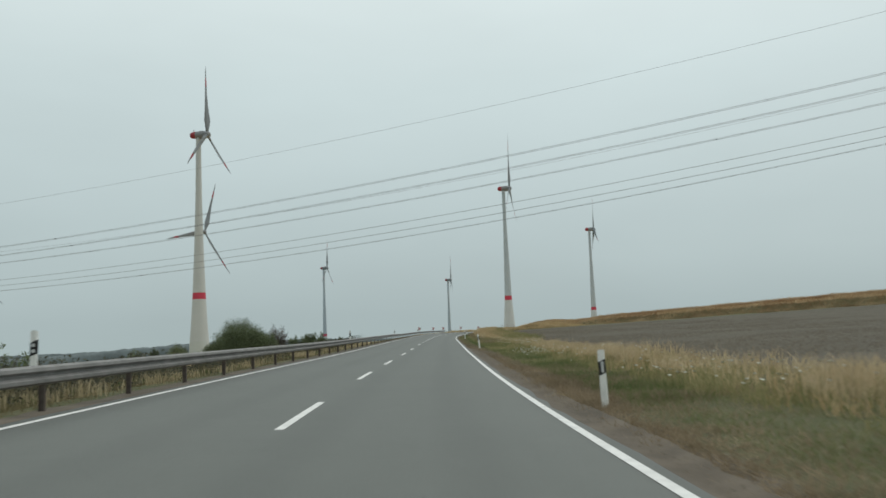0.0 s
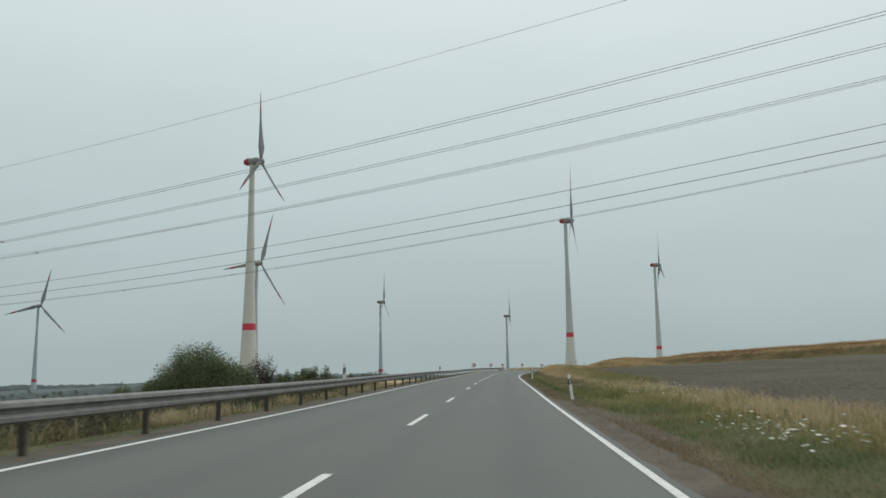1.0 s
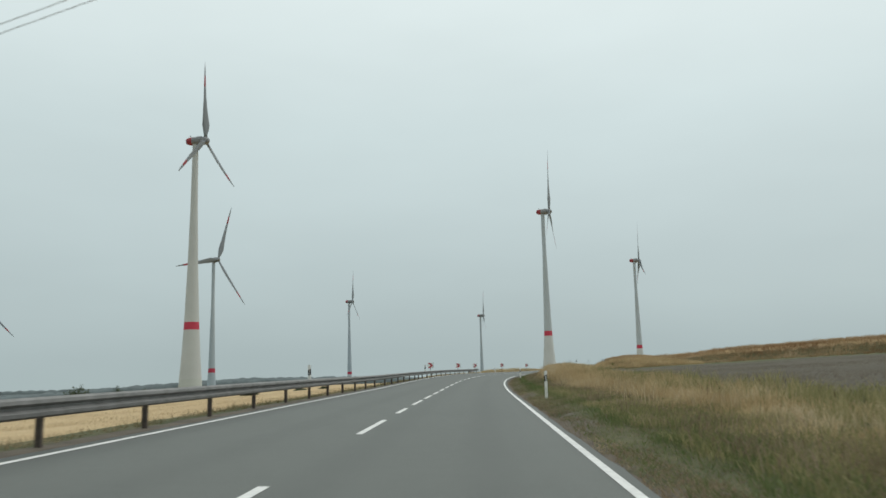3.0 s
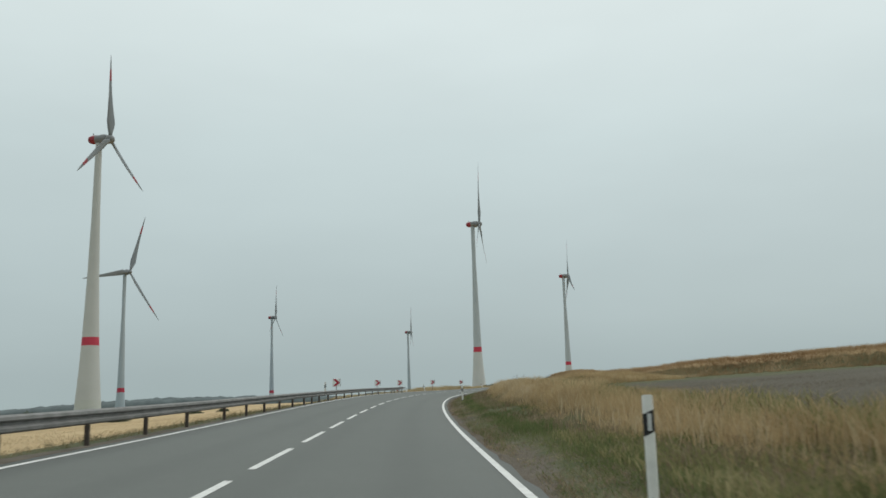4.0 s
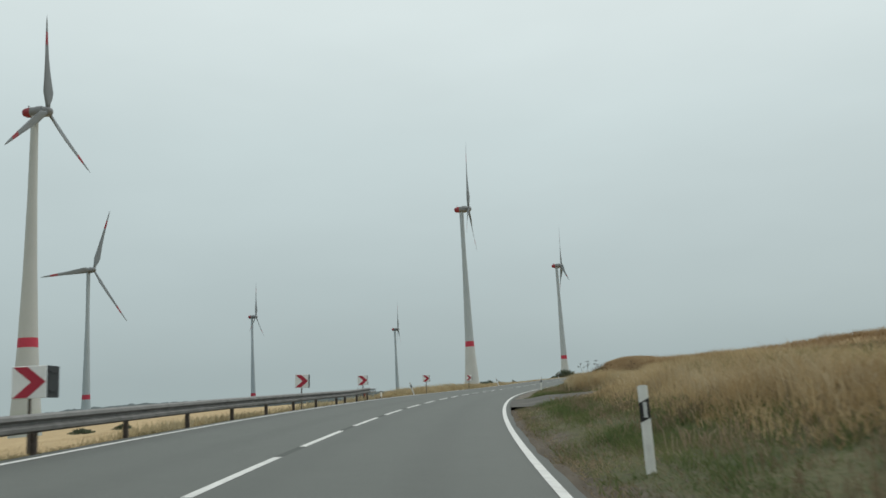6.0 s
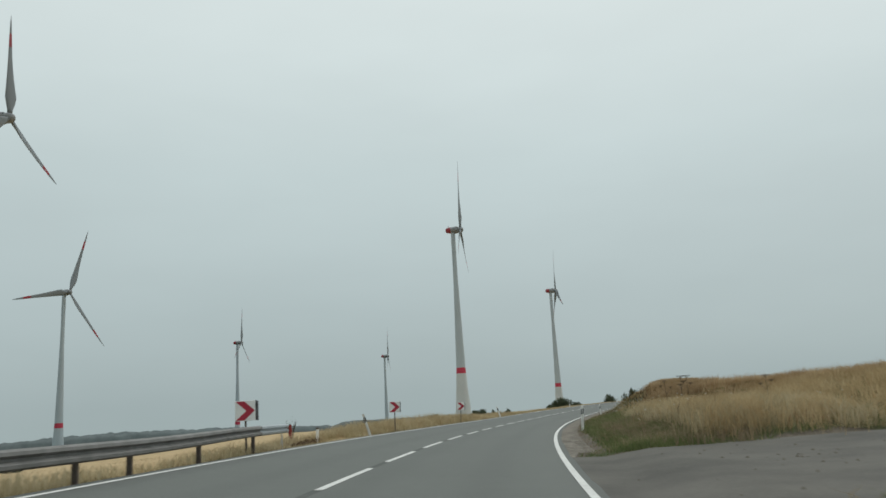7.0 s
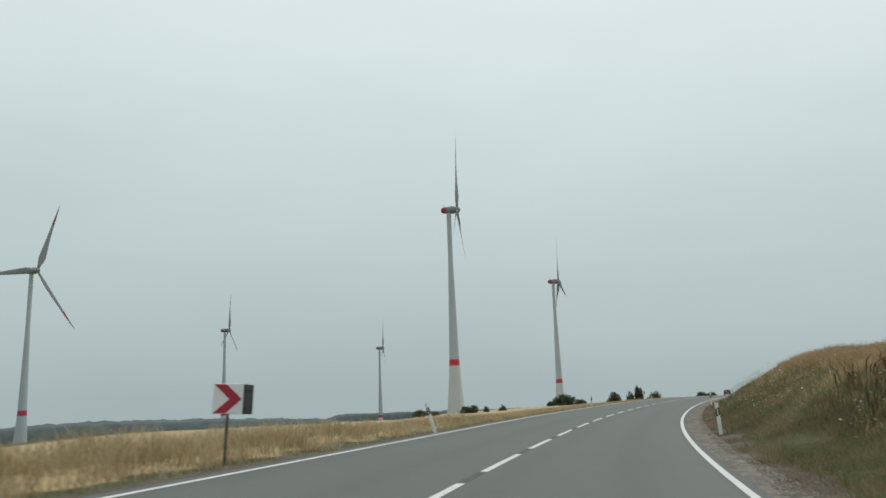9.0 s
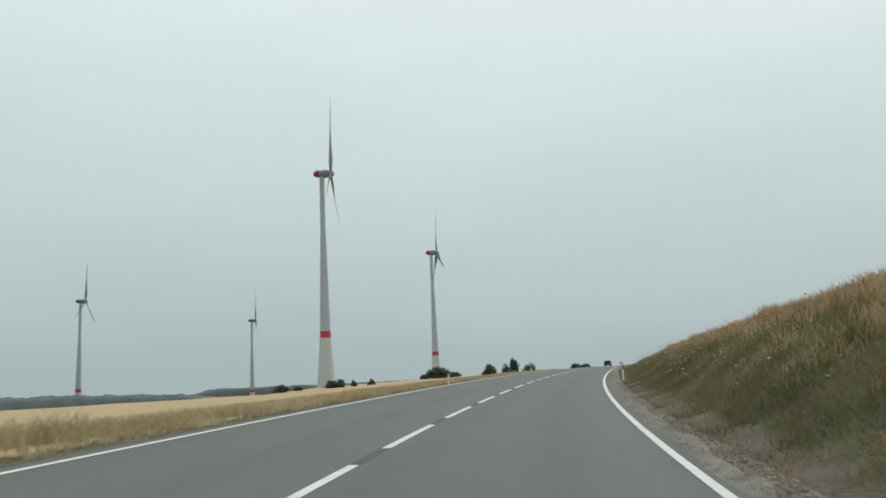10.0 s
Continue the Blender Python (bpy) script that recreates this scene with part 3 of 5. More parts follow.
# ---- delineator posts ----
def delineator(double=False, stake=False):
    """White post with a slanting black band and a reflector towards the driver (-y)."""
    top = tagged(new("delineator_post"), "white plastic delineator post with black band and reflector", "marker post", group="delineator posts")

    def body(z0, z1, slant, grow=0.0, tip=False):
        bm = bmesh.new()
        w, d = 0.06 + grow, 0.05 + grow
        pts = [(-w, -d * 0.5), (-w * 0.6, -d), (w * 0.6, -d), (w, -d * 0.5), (w * 0.75, d * 0.6), (0.0, d), (-w * 0.75, d * 0.6)]
        lo = [bm.verts.new((x, y, z0 + (slant * x if z0 > 0 else 0))) for x, y in pts]
        hi = [bm.verts.new((x, y, z1 + (0.55 * y * -1 - 0.02 if tip else slant * x))) for x, y in pts]
        n = len(pts)
        for i in range(n):
            bm.faces.new((lo[i], lo[(i + 1) % n], hi[(i + 1) % n], hi[i]))
        bm.faces.new(lo[::-1])
        bm.faces.new(hi)
        return bm
    part("shaft", body(0.32 if stake else -0.3, 1.0, 0.0, 0.0, True), WHITE, top)
    if stake:
        bm = bmesh.new()
        box(bm, (-0.03, -0.01, 0.2), (0.03, 0.012, 0.36), 0.003)
        box(bm, (0.0, -0.02, 0.22), (0.16, 0.02, 0.28), 0.004)
        part("bracket", bm, RUST, top, "rusty bracket on the rail post")
    part("band", body(0.60, 0.83, 0.45, 0.002), BLACK, top, "black slanting band")
    if double:
        for z in (0.67, 0.765):
            bm = bmesh.new()
            tube(bm, (0, -0.05, z), (0, -0.062, z), 0.03, 0.03, 12)
            part("reflector", bm, REFLECT, top, "round reflector")
    else:
        bm = bmesh.new()
        box(bm, (-0.022, -0.062, 0.63), (0.022, -0.05, 0.81), 0.003)
        part("reflector", bm, REFLECT, top, "rectangular reflector")
    return top


def place_post(ob, s, l, lean=0.0, tilt=0.0, turn=0.0, copy=True, z=None):
    x, y, _ = road_at(s, l)
    z = on_ground(x, y)[2] if z is None else z
    m = pose(x, y, z, tilt, lean, -math.degrees(heading(s)) + turn)
    return copy_thing(ob, m) if copy else ob


post_r = delineator()
post_l = delineator(True)
post_stake = delineator(True, True)
post_r.matrix_basis = pose(*[float(v) for v in road_at(13.7, 4.8, -0.12)], 0, -1.5, -2)
for s, l, lean, up in ((59.5, 4.8, -6.5, 0.04), (110.5, 4.85, 0.5, 0.11), (162.1, 4.88, -0.5, 0), (217.3, 4.81, 3, 0.13), (256.4, 4.77, -3, 0), (300, 4.7, 1, 0), (345, 4.7, 0, 0), (392, 4.7, 1, 0)):
    x, y, _ = road_at(s, l)
    place_post(post_r, s, l, lean, z=on_ground(x, y, up)[2])
x, y, z = road_at(13.5, -4.6)
post_stake.matrix_basis = pose(x, y, float(z) + 0.25, 0, 1, 3)
for s, l, lean in ((58.9, -4.6, 1), (109.0, -4.6, -1), (158.6, -4.6, 1), (216.8, -5.1, -14), (256.7, -4.75, -17), (300, -5.1, 2), (345, -5.1, 0)):
    if s == 216.8:
        post_l.matrix_basis = pose(15.88, 216.25, 2.41, 14, lean, -math.degrees(heading(s)))
    else:
        place_post(post_stake if s < 200 else post_l, s, l, lean, z=float(np.interp(s, AX_S, AX_Z)) + 0.42 if s < 200 else 2.78 if s == 256.7 else None)


# ---- chevron boards ----
def chevron_sign(back=True):
    top = tagged(new("chevron_sign"), "white square sign with a red right-pointing chevron on a steel pole", "road sign", group="chevron signs in the bend")
    bm = bmesh.new()
    tube(bm, (0, 0.045, -1.3), (0, 0.045, 0.30), 0.03, 0.03, 10)
    part("pole", bm, RUST, top)
    w = 0.30
    bm = bmesh.new()
    box(bm, (-w, -0.012, -w), (w, 0.012, w), 0.008)
    board = part("board", bm, SIGN_WHITE, top)
    bm = bmesh.new()
    a = 0.285
    out = [(-a, -a), (-0.03, -a), (a, 0.0), (-0.03, a), (-a, a), (0.03, 0.0)]
    lo = [bm.verts.new((x, -0.012, z)) for x, z in out]
    hi = [bm.verts.new((x, -0.016, z)) for x, z in out]
    for i in range(6):
        bm.faces.new((lo[i], lo[(i + 1) % 6], hi[(i + 1) % 6], hi[i]))
    for q in ((0, 1, 5), (1, 2, 5), (2, 3, 5), (3, 4, 5)):
        bm.faces.new([hi[k] for k in q])
    part("chevron", bm, SIGN_RED, board, "red chevron")
    if back:
        # board for the other direction, seen from its grey back
        bm = bmesh.new()
        box(bm, (-0.30, -0.012, -w), (0.30, 0.012, w), 0.008)
        for z in (-0.18, 0.18):
            box(bm, (-0.22, -0.03, z - 0.015), (0.22, -0.012, z + 0.015))
        b = part("reverse_board", bm, SIGN_BACK, top, "dark back of the opposite board")
        b.matrix_basis = pose(0.325, 0.32, 0, 0, 0, 87)
    return top


sign = chevron_sign()
for k, (s, l, dz, turn) in enumerate(((167.3, -5.31, 1.37, 12), (189.2, -5.58, 1.32, 14), (202.2, -5.59, 1.32, 16), (224.2, -5.73, 1.42, 14), (243.7, -5.56, 1.33, 12))):
    x, y, _ = road_at(s, l)
    m = pose(x, y, float(np.interp(s, AX_S, AX_Z)) + dz, 0, (0, 2, -1, 1, 3)[k], -math.degrees(heading(s)) + turn)
    if k == 0:
        sign.matrix_basis = m
    else:
        copy_thing(sign, m)


# ---- wind turbines ----
def turbine(x, y, hub_z, base_z, radius, bearing, angle, tower, band_z, red=True, label="", foot=0):
    """tower: (height, radius) pairs in world heights; bearing: where the rotor faces; angle: the first blade, clockwise from up."""
    top = tagged(new("wind_turbine"), label or "tall grey three-blade wind turbine, red band on concrete tower", "wind turbine", group="wind farm")
    top.matrix_basis = pose(x, y, base_z)
    prof = [(r, h - base_z) for h, r in tower]
    hs = [h for r, h in prof]
    rad = lambda h: float(np.interp(h, hs, [r for r, _ in prof]))
    b0, b1 = band_z - base_z - 2.1, band_z - base_z + 2.1
    up = sorted({h for h in hs if h > b1} | {b1})
    low = sorted({h for h in hs if h < b0} | {b0})
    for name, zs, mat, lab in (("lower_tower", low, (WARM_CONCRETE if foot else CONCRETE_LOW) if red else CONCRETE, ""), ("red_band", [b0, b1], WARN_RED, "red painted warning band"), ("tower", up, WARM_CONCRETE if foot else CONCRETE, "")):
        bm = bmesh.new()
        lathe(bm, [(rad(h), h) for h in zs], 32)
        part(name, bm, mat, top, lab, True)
    if foot:
        bm = bmesh.new()
        lathe(bm, [(rad(0) + 0.03, 0), (rad(foot) + 0.03, foot)], 32)
        part("tower_foot", bm, GREEN_FOOT, top, "pale green tower foot", True)
    # nacelle: egg-shaped, tail in red; axis along +x, then turned
    turn = pose(0, 0, hub_z - base_z, 0, 0, 90 - bearing)
    bm = bmesh.new()
    lathe(bm, [(0.4, -5.6), (1.5, -5.2), (2.1, -4.0), (2.35, -2.4), (2.4, -1.6)], 20, "X")
    tail = part("nacelle_tail", bm, NACELLE_RED if red else NACELLE_GREY, top, "red nacelle tail" if red else "", True)
    bm = bmesh.new()
    lathe(bm, [(2.4, -1.6), (2.4, 0.5), (2.7, 1.2), (2.75, 3.2), (2.5, 3.9)], 20, "X")
    front = part("nacelle", bm, NACELLE_GREY, top, "", True)
    bm = bmesh.new()
    lathe(bm, [(2.3, 4.0), (2.35, 5.5), (2.1, 6.8), (1.4, 7.8), (0.4, 8.2)], 20, "X")
    spin = part("hub", bm, NACELLE_GREY, top, "", True)
    bm = bmesh.new()
    tube(bm, (-3.2, 0.4, 2.2), (-3.2, 0.4, 3.5), 0.12, 0.1, 6)
    box(bm, (-3.5, 0.1, 3.2), (-2.9, 0.7, 3.5), 0.05)
    mast = part("wind_vane", bm, NACELLE_GREY, top)
    for o in (tail, front, spin, mast):
        o.matrix_basis = turn
    for k in range(3):
        # blade along +z: root, belly, tapered tip, slightly bent
        rows = []
        spans = (0.0, 0.04, 0.1, 0.17, 0.25, 0.4, 0.55, 0.68, 0.82, 0.92, 1.0)
        for u in spans:
            chord = float(np.interp(u, [0, 0.05, 0.15, 0.25, 0.5, 0.8, 0.95, 1], [2.0, 2.6, 5.9, 5.0, 3.1, 1.8, 1.0, 0.3]))
            thick = float(np.interp(u, [0, 0.08, 0.2, 0.5, 1], [1.7, 1.3, 0.75, 0.35, 0.06]))
            twist = radians(float(np.interp(u, [0, 0.15, 0.5, 1], [30, 22, 8, 2])))
            z, bend = 1.8 + u * (radius - 1.8), 1.2 * u * u
            ring = []
            for i in range(10):
                a = 2 * math.pi * i / 10
                cx, cy = chord / 2 * math.cos(a) + chord * 0.12, thick / 2 * math.sin(a) * (1 - 0.4 * math.cos(a))
                ring.append((5.9 + bend + cx * math.sin(twist) + cy * math.cos(twist), cx * math.cos(twist) - cy * math.sin(twist), z))
            rows.append(ring)
        m = turn @ Matrix.Translation((0, 0, 0)) @ Matrix.Rotation(radians(-(angle + 120 * k)), 4, "X")
        bm = bmesh.new()
        vs = [[bm.verts.new(p) for p in r] for r in rows]
        for j, (p, q) in enumerate(zip(vs, vs[1:])):
            for i in range(10):
                fc = bm.faces.new((p[i], p[(i + 1) % 10], q[(i + 1) % 10], q[i]))
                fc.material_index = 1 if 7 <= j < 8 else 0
        bm.faces.new(vs[0][::-1])
        bm.faces.new(vs[-1])
        b = part("blade", bm, [BLADE_GREY_SHADED, BLADE_RED_SHADED], top, "", True)
        b.matrix_basis = m
    bm = bmesh.new()
    lathe(bm, [(rad(0) + 2.5, -2.0), (rad(0) + 2.5, 0.1), (rad(0) + 1.2, 0.3)], 24)
    part("foundation", bm, CONCRETE, top)
    return top


def tower_a(base, hub):
    return [(base, 6.7), (3.6, 6.0), (18, 4.95), (33.3, 4.1), (66, 2.85), (100, 2.0), (hub - 2, 1.55)]


def tower_e(base, band, hub):
    return [(base, 7.2), (band - 29, 5.6), (band - 14, 4.35), (band, 3.45), (band + 25, 2.8), (band + 70, 1.7), (hub - 2, 1.6)]


turbine(-125.4, 523.8, 138.6, -8.5, 45, 98, -7, tower_a(-8.5, 138.6), 33.3, foot=13)
turbine(108.0, 770.9, 143.1, -4, 55, 104, -1, tower_e(-4, 36.5, 143), 36.5)
turbine(262.9, 1064, 138.4, -4, 48, 98, 2, tower_e(-4, 32, 138.4), 32.0)
turbine(-216.6, 911.7, 128.6, -25, 61, 118, 17, tower_e(-25, 14.8, 128.6), 14.8, False, "pale grey three-blade wind turbine standing still, grey nacelle")
turbine(-117.9, 1343, 122.8, -28, 50, 98, 0, tower_e(-28, 12, 122.8), 12.0)
turbine(102.6, 1568.4, 112.2, -38, 50, 98, -2, tower_e(-38, 1.6, 112.2), 1.6)
turbine(-618.6, 1220.4, 115.3, -38, 58, 120, 13, tower_e(-38, 5, 115.3), 5.0, False, "pale grey three-blade wind turbine, grey nacelle")


# ---- overhead power line ----
def wire(y0, z0, slope, r, gap):
    """A conductor across the road; gap: how far the two strands of a bundle lie apart."""
    top = tagged(new("power_line"), "twin-bundle aluminium overhead conductor" if gap > 0.2 else "thin grey wire high over the road", "power line", group="overhead line")

    def at(u):
        return Vector((0.909 * u, y0 - 0.416 * u, z0 + slope * u + 0.00046 * u * u))
    for k in ((-gap / 2, gap / 2) if gap else (0.0,)):
        bm = bmesh.new()
        rings = []
        for u in np.linspace(-230, 200, 87):
            c = at(u) + Vector((0.416, 0.909, 0)) * k
            rings.append([bm.verts.new(c + Vector((0.416 * r * math.cos(a), 0.909 * r * math.cos(a), r * math.sin(a)))) for a in (0, math.pi / 2, math.pi, 1.5 * math.pi)])
        for p, q in zip(rings, rings[1:]):
            for i in range(4):
                bm.faces.new((p[i], p[(i + 1) % 4], q[(i + 1) % 4], q[i]))
        part("conductor", bm, WIRE, top)
    if gap > 0.2:
        for u in (-82, -38, 30, 74):
            bm = bmesh.new()
            tube(bm, at(u) - Vector((0.416, 0.909, 0)) * gap * 0.55, at(u) + Vector((0.416, 0.909, 0)) * gap * 0.55, 0.03, 0.03, 6)
            part("spacer_clamp", bm, BLACK, top)


for y0, z0, slope, r, gap in (
        (68.0, 14.87, 0.0733, 0.014, 0.4), (72.1, 14.62, 0.0723, 0.014, 0.4), (77.5, 14.46, 0.0693, 0.014, 0.4),
        (86.8, 13.72, 0.0715, 0.02, 0.0), (91.3, 13.45, 0.071, 0.014, 0.08), (96.0, 13.25, 0.0714, 0.014, 0.4),
        (70.0, 19.85, 0.07, 0.011, 0.0), (94.1, 18.46, 0.0663, 0.011, 0.0)):
    wire(y0, z0, slope, r, gap)


# ---- vegetation ----
rng = np.random.default_rng(7)


def value_noise(x, y, scale, seed=0):
    return np.array([noise.noise((a * scale, b * scale, seed)) for a, b in zip(x, y)])


def blades(name, x, y, h, width, material, label, category="grass", bend=0.35, z=None, heads=False, single=False):
    """Three-triangle grass blades rooted at the given places."""
    n = len(x)
    z = ground_z(x, y) - 0.03 if z is None else z
    a = rng.uniform(0, 2 * math.pi, n)
    t = rng.uniform(0, 2 * math.pi, n)
    b = rng.uniform(0.15, 1.25, n) * bend * h
    h = h * (0.82 + 0.3 * value_noise(x, y, 0.7, 3.0)) * (1 + 0.35 * value_noise(x, y, 0.16, 9.0))
    ux, uy = np.cos(a) * width / 2, np.sin(a) * width / 2
    bx, by = np.cos(t) * b, np.sin(t) * b
    if single:
        v = np.stack([np.stack([x - ux, y - uy, z], -1), np.stack([x + ux, y + uy, z], -1), np.stack([x + bx, y + by, z + h], -1)], 1)
        return tagged(array_mesh(name, v.reshape(-1, 3), np.arange(n * 3).reshape(-1, 3), material), label, category, kind="stuff")
    mid = 0.62 if heads else 0.5
    wide = 1.5 if heads else 0.75
    v = np.empty((n, 5, 3))
    v[:, 0] = np.stack([x - ux, y - uy, z], -1)
    v[:, 1] = np.stack([x + ux, y + uy, z], -1)
    v[:, 2] = np.stack([x + bx * 0.28 - ux * wide, y + by * 0.28 - uy * wide, z + h * mid], -1)
    v[:, 3] = np.stack([x + bx * 0.28 + ux * wide, y + by * 0.28 + uy * wide, z + h * mid], -1)
    v[:, 4] = np.stack([x + bx, y + by, z + h * (1 - 0.25 * bend)], -1)
    i = np.arange(n)[:, None] * 5
    f = np.stack([i + [0, 1, 3], i + [0, 3, 2], i + [2, 3, 4]], 1).reshape(-1, 3)
    return tagged(array_mesh(name, v.reshape(-1, 3), f, material), label, category, kind="stuff")


def band(n, s0, s1, l0, l1, clump=0.0, power=1.0, seed=0, tuft=0, spread=0.13):
    """Random places beside the road; clump thins them in patches, tuft gathers that many blades round one root."""
    m = n // tuft if tuft else n
    s = rng.uniform(s0, s1, m)
    l = l0 + (l1 - l0) * rng.uniform(0, 1, m) ** power
    if tuft:
        s, l = np.repeat(s, tuft) + rng.normal(0, spread, m * tuft), np.repeat(l, tuft) + rng.normal(0, spread, m * tuft)
        n = m * tuft
    p = road_at(s, l)
    if clump:
        k = value_noise(p[:, 0], p[:, 1], 0.45, seed) + rng.uniform(-0.35, 0.35, n)
        keep = k > clump - 0.5
        return p[keep, 0], p[keep, 1], s[keep], l[keep]
    return p[:, 0], p[:, 1], s, l


def off_access(x, y, s, l):
    k = ~((s > 184.8 + 0.55 * np.clip(l - 3.8, 0, 6)) & (s < 197.4 - 0.2 * (l - 4.5)) & (l > 0) & (l < 17))
    return x[k], y[k], s[k], l[k]


# right-hand side
x, y, s, l = off_access(*band(320000, -2, 330, 4.15, 8.4, 0.12, 0.8, 1))
k = ~((s < 70) & (l < 4.75 + 0.35 * (1 - ease(s, 40, 60)) + rng.uniform(0, 0.5, len(l)))) & ~((s > 200) & (l < 5.0 + rng.uniform(0, 0.8, len(l))))
blades("verge_turf", x[k], y[k], rng.uniform(0.04, 0.13, k.sum()), 0.024, GREEN, "short green and brown turf on the road verge", bend=1.1, single=True)
x, y, s, l = off_access(*band(120000, -2, 184, 4.0, 6.2, 0.2, 1.1, 41))
blades("verge_litter", x, y, rng.uniform(0.03, 0.13, len(x)), 0.02, LITTER, "brown trampled grass along the bare shoulder", bend=1.3, single=True)
x, y, s, l = band(60000, -2, 30, 4.4, 8.8, 0.3, 1.0, 74, 12, 0.2)
blades("verge_brown_litter", x, y, rng.uniform(0.04, 0.2, len(x)), 0.02, LITTER, "withered brown growth beside the wide earth shoulder", bend=1.1, single=True)
x, y, s, l = band(16000, -2, 50, 4.6, 8.0, 0.45, 1.2, 72, 9)
blades("verge_dry_patch", x, y, rng.uniform(0.06, 0.3, len(x)), 0.013, LITTER, "dry brown patches in the verge", bend=0.9)
x, y, s, l = band(10000, -2, 60, 7.2, 10.2, 0.5, 0.9, 73, 16)
blades("verge_dry_tufts", x, y, rng.uniform(0.2, 0.7, len(x)), 0.010, DRY, "pale dry tufts in the verge", bend=0.6, heads=True)
x, y, s, l = off_access(*band(60000, 4, 120, 5.3, 8.6, 0.4, 1.0, 12))
k = value_noise(x, y, 0.12, 71.0) + 0.022 * (52 - s) + rng.uniform(-0.2, 0.2, len(x)) > 0
blades("verge_herbs", x[k], y[k], rng.uniform(0.12, 0.34, k.sum()), 0.015, GREEN, "green herbs and grass on the verge", bend=0.7)
blades("verge_yellowing", x[~k], y[~k], rng.uniform(0.15, 0.4, (~k).sum()), 0.013, MEADOW, "yellowing grass on the verge", bend=0.7, heads=True)
x, y, s, l = off_access(*band(38000, 0, 100, 6.8, 10.2, 0.4, 1.0, 2, 11))
blades("verge_grass", x, y, rng.uniform(0.18, 0.52, len(x)), 0.011, MEADOW, "half-dry grass on the verge beside the ploughed field", heads=True, bend=0.5)
x, y, s, l = off_access(*band(22000, 0, 104, 7.9, 10.4, 0.48, 1.0, 42, 18))
blades("verge_straw", x, y, rng.uniform(0.4, 0.95, len(x)) * (1 - 0.3 * ease(s, 40, 60)), 0.010, STRAW, "pale dry plumes in the verge beside the ploughed field", heads=True, bend=0.4)
x, y, s, l = off_access(*band(84000, 68, 185, 6.5, 10.2, 0.36, 1.0, 3, 15))
blades("tall_grass", x, y, rng.uniform(0.45, 1.15, len(x)) * np.clip(0.3 + (l - 6.6) * 0.42, 0.3, 1) * (0.4 + 0.6 * ease(s, 78, 125)), 0.011, DRY, "tall dry golden grass on the bank", heads=True, bend=0.6)
x, y, s, l = off_access(*band(70000, 64, 215, 5.0, 7.4, 0.42, 1.0, 22, 8))
blades("verge_undergrowth", x, y, rng.uniform(0.1, 0.38, len(x)), 0.017, GREEN, "green undergrowth below the tall dry grass", bend=0.8)
x, y, s, l = off_access(*band(30000, 72, 215, 5.6, 8.2, 0.4, 1.0, 43, 10))
blades("verge_meadow", x, y, rng.uniform(0.18, 0.5, len(x)), 0.012, LITTER, "brown withered grass below the tall dry grass", bend=0.7, heads=True)
x, y, s, l = off_access(*band(20000, 138, 184, 7.4, 10.4, 0.4, 1.0, 44, 20))
blades("pale_tall_grass", x, y, rng.uniform(0.55, 1.1, len(x)), 0.010, STRAW, "pale plumes of tall dry grass before the field access", heads=True, bend=0.6)
x, y, s, l = off_access(*band(24000, 76, 185, 8.6, 11.6, 0.3, 1.0, 46, 9))
blades("field_margin_grass", x, y, rng.uniform(0.5, 1.05, len(x)), 0.012, MEADOW, "yellow-green stalks on the field margin", heads=True, bend=0.35)
x, y, s, l = off_access(*band(260, 96, 185, 8.4, 11.4, 0.2, 1.0, 47, 3))
blades("thistle_stalks", x, y, rng.uniform(0.6, 1.0, len(x)), 0.022, DOCK, "dark withered thistles on the field margin", "weeds", heads=True, bend=0.3)
x, y, s, l = off_access(*band(1500, 96, 150, 6.6, 9.6, 0.3, 1.0, 45))
blades("pale_stalks", x, y, rng.uniform(0.7, 1.05, len(x)), 0.011, STRAW, "pale bent seed stalks above the grass", heads=True, bend=0.4)
x, y, s, l = off_access(*band(2200, 96, 235, 6.8, 10.5, 0.0, 1.0, 23))
blades("seed_stalks", x, y, rng.uniform(0.7, 1.05, len(x)), 0.010, DRY, "single tall seed stalks above the grass", heads=True, bend=0.25)
x, y, s, l = off_access(*band(90000, 198, 352, 4.5, 7.2, 0.25, 0.9, 61))
blades("bank_foot_litter", x, y, rng.uniform(0.04, 0.14, len(x)) + 0.22 * np.clip(l - 4.9, 0, 1) * rng.uniform(0, 1, len(x)), 0.016, LITTER, "brown trampled growth at the foot of the cutting", bend=1.2, single=True)


def lumps(name, sp, lp, lo, hi, lift, material, label, category):
    """Small angular stones or clods lying on the ground."""
    n = len(sp)
    p = road_at(sp, lp)
    z = np.maximum(ground_z(p[:, 0], p[:, 1]) + lift, np.where(lp < 4.35, p[:, 2] - 0.03, -99))
    w = rng.uniform(lo, hi, n)
    v = np.stack([np.stack([p[:, 0] + w * a, p[:, 1] + w * b * rng.uniform(0.7, 1.2, n), z + w * h], -1) for a, b, h in ((-1, -0.7, -0.2), (1, -0.6, -0.2), (0.1, 1, -0.2), (0.05, -0.1, 0.6))], 1).reshape(-1, 3)
    i = np.arange(n)[:, None] * 4
    tagged(array_mesh(name, v, np.concatenate([i + [0, 1, 3], i + [1, 2, 3], i + [2, 0, 3]]), material), label, category, kind="stuff")


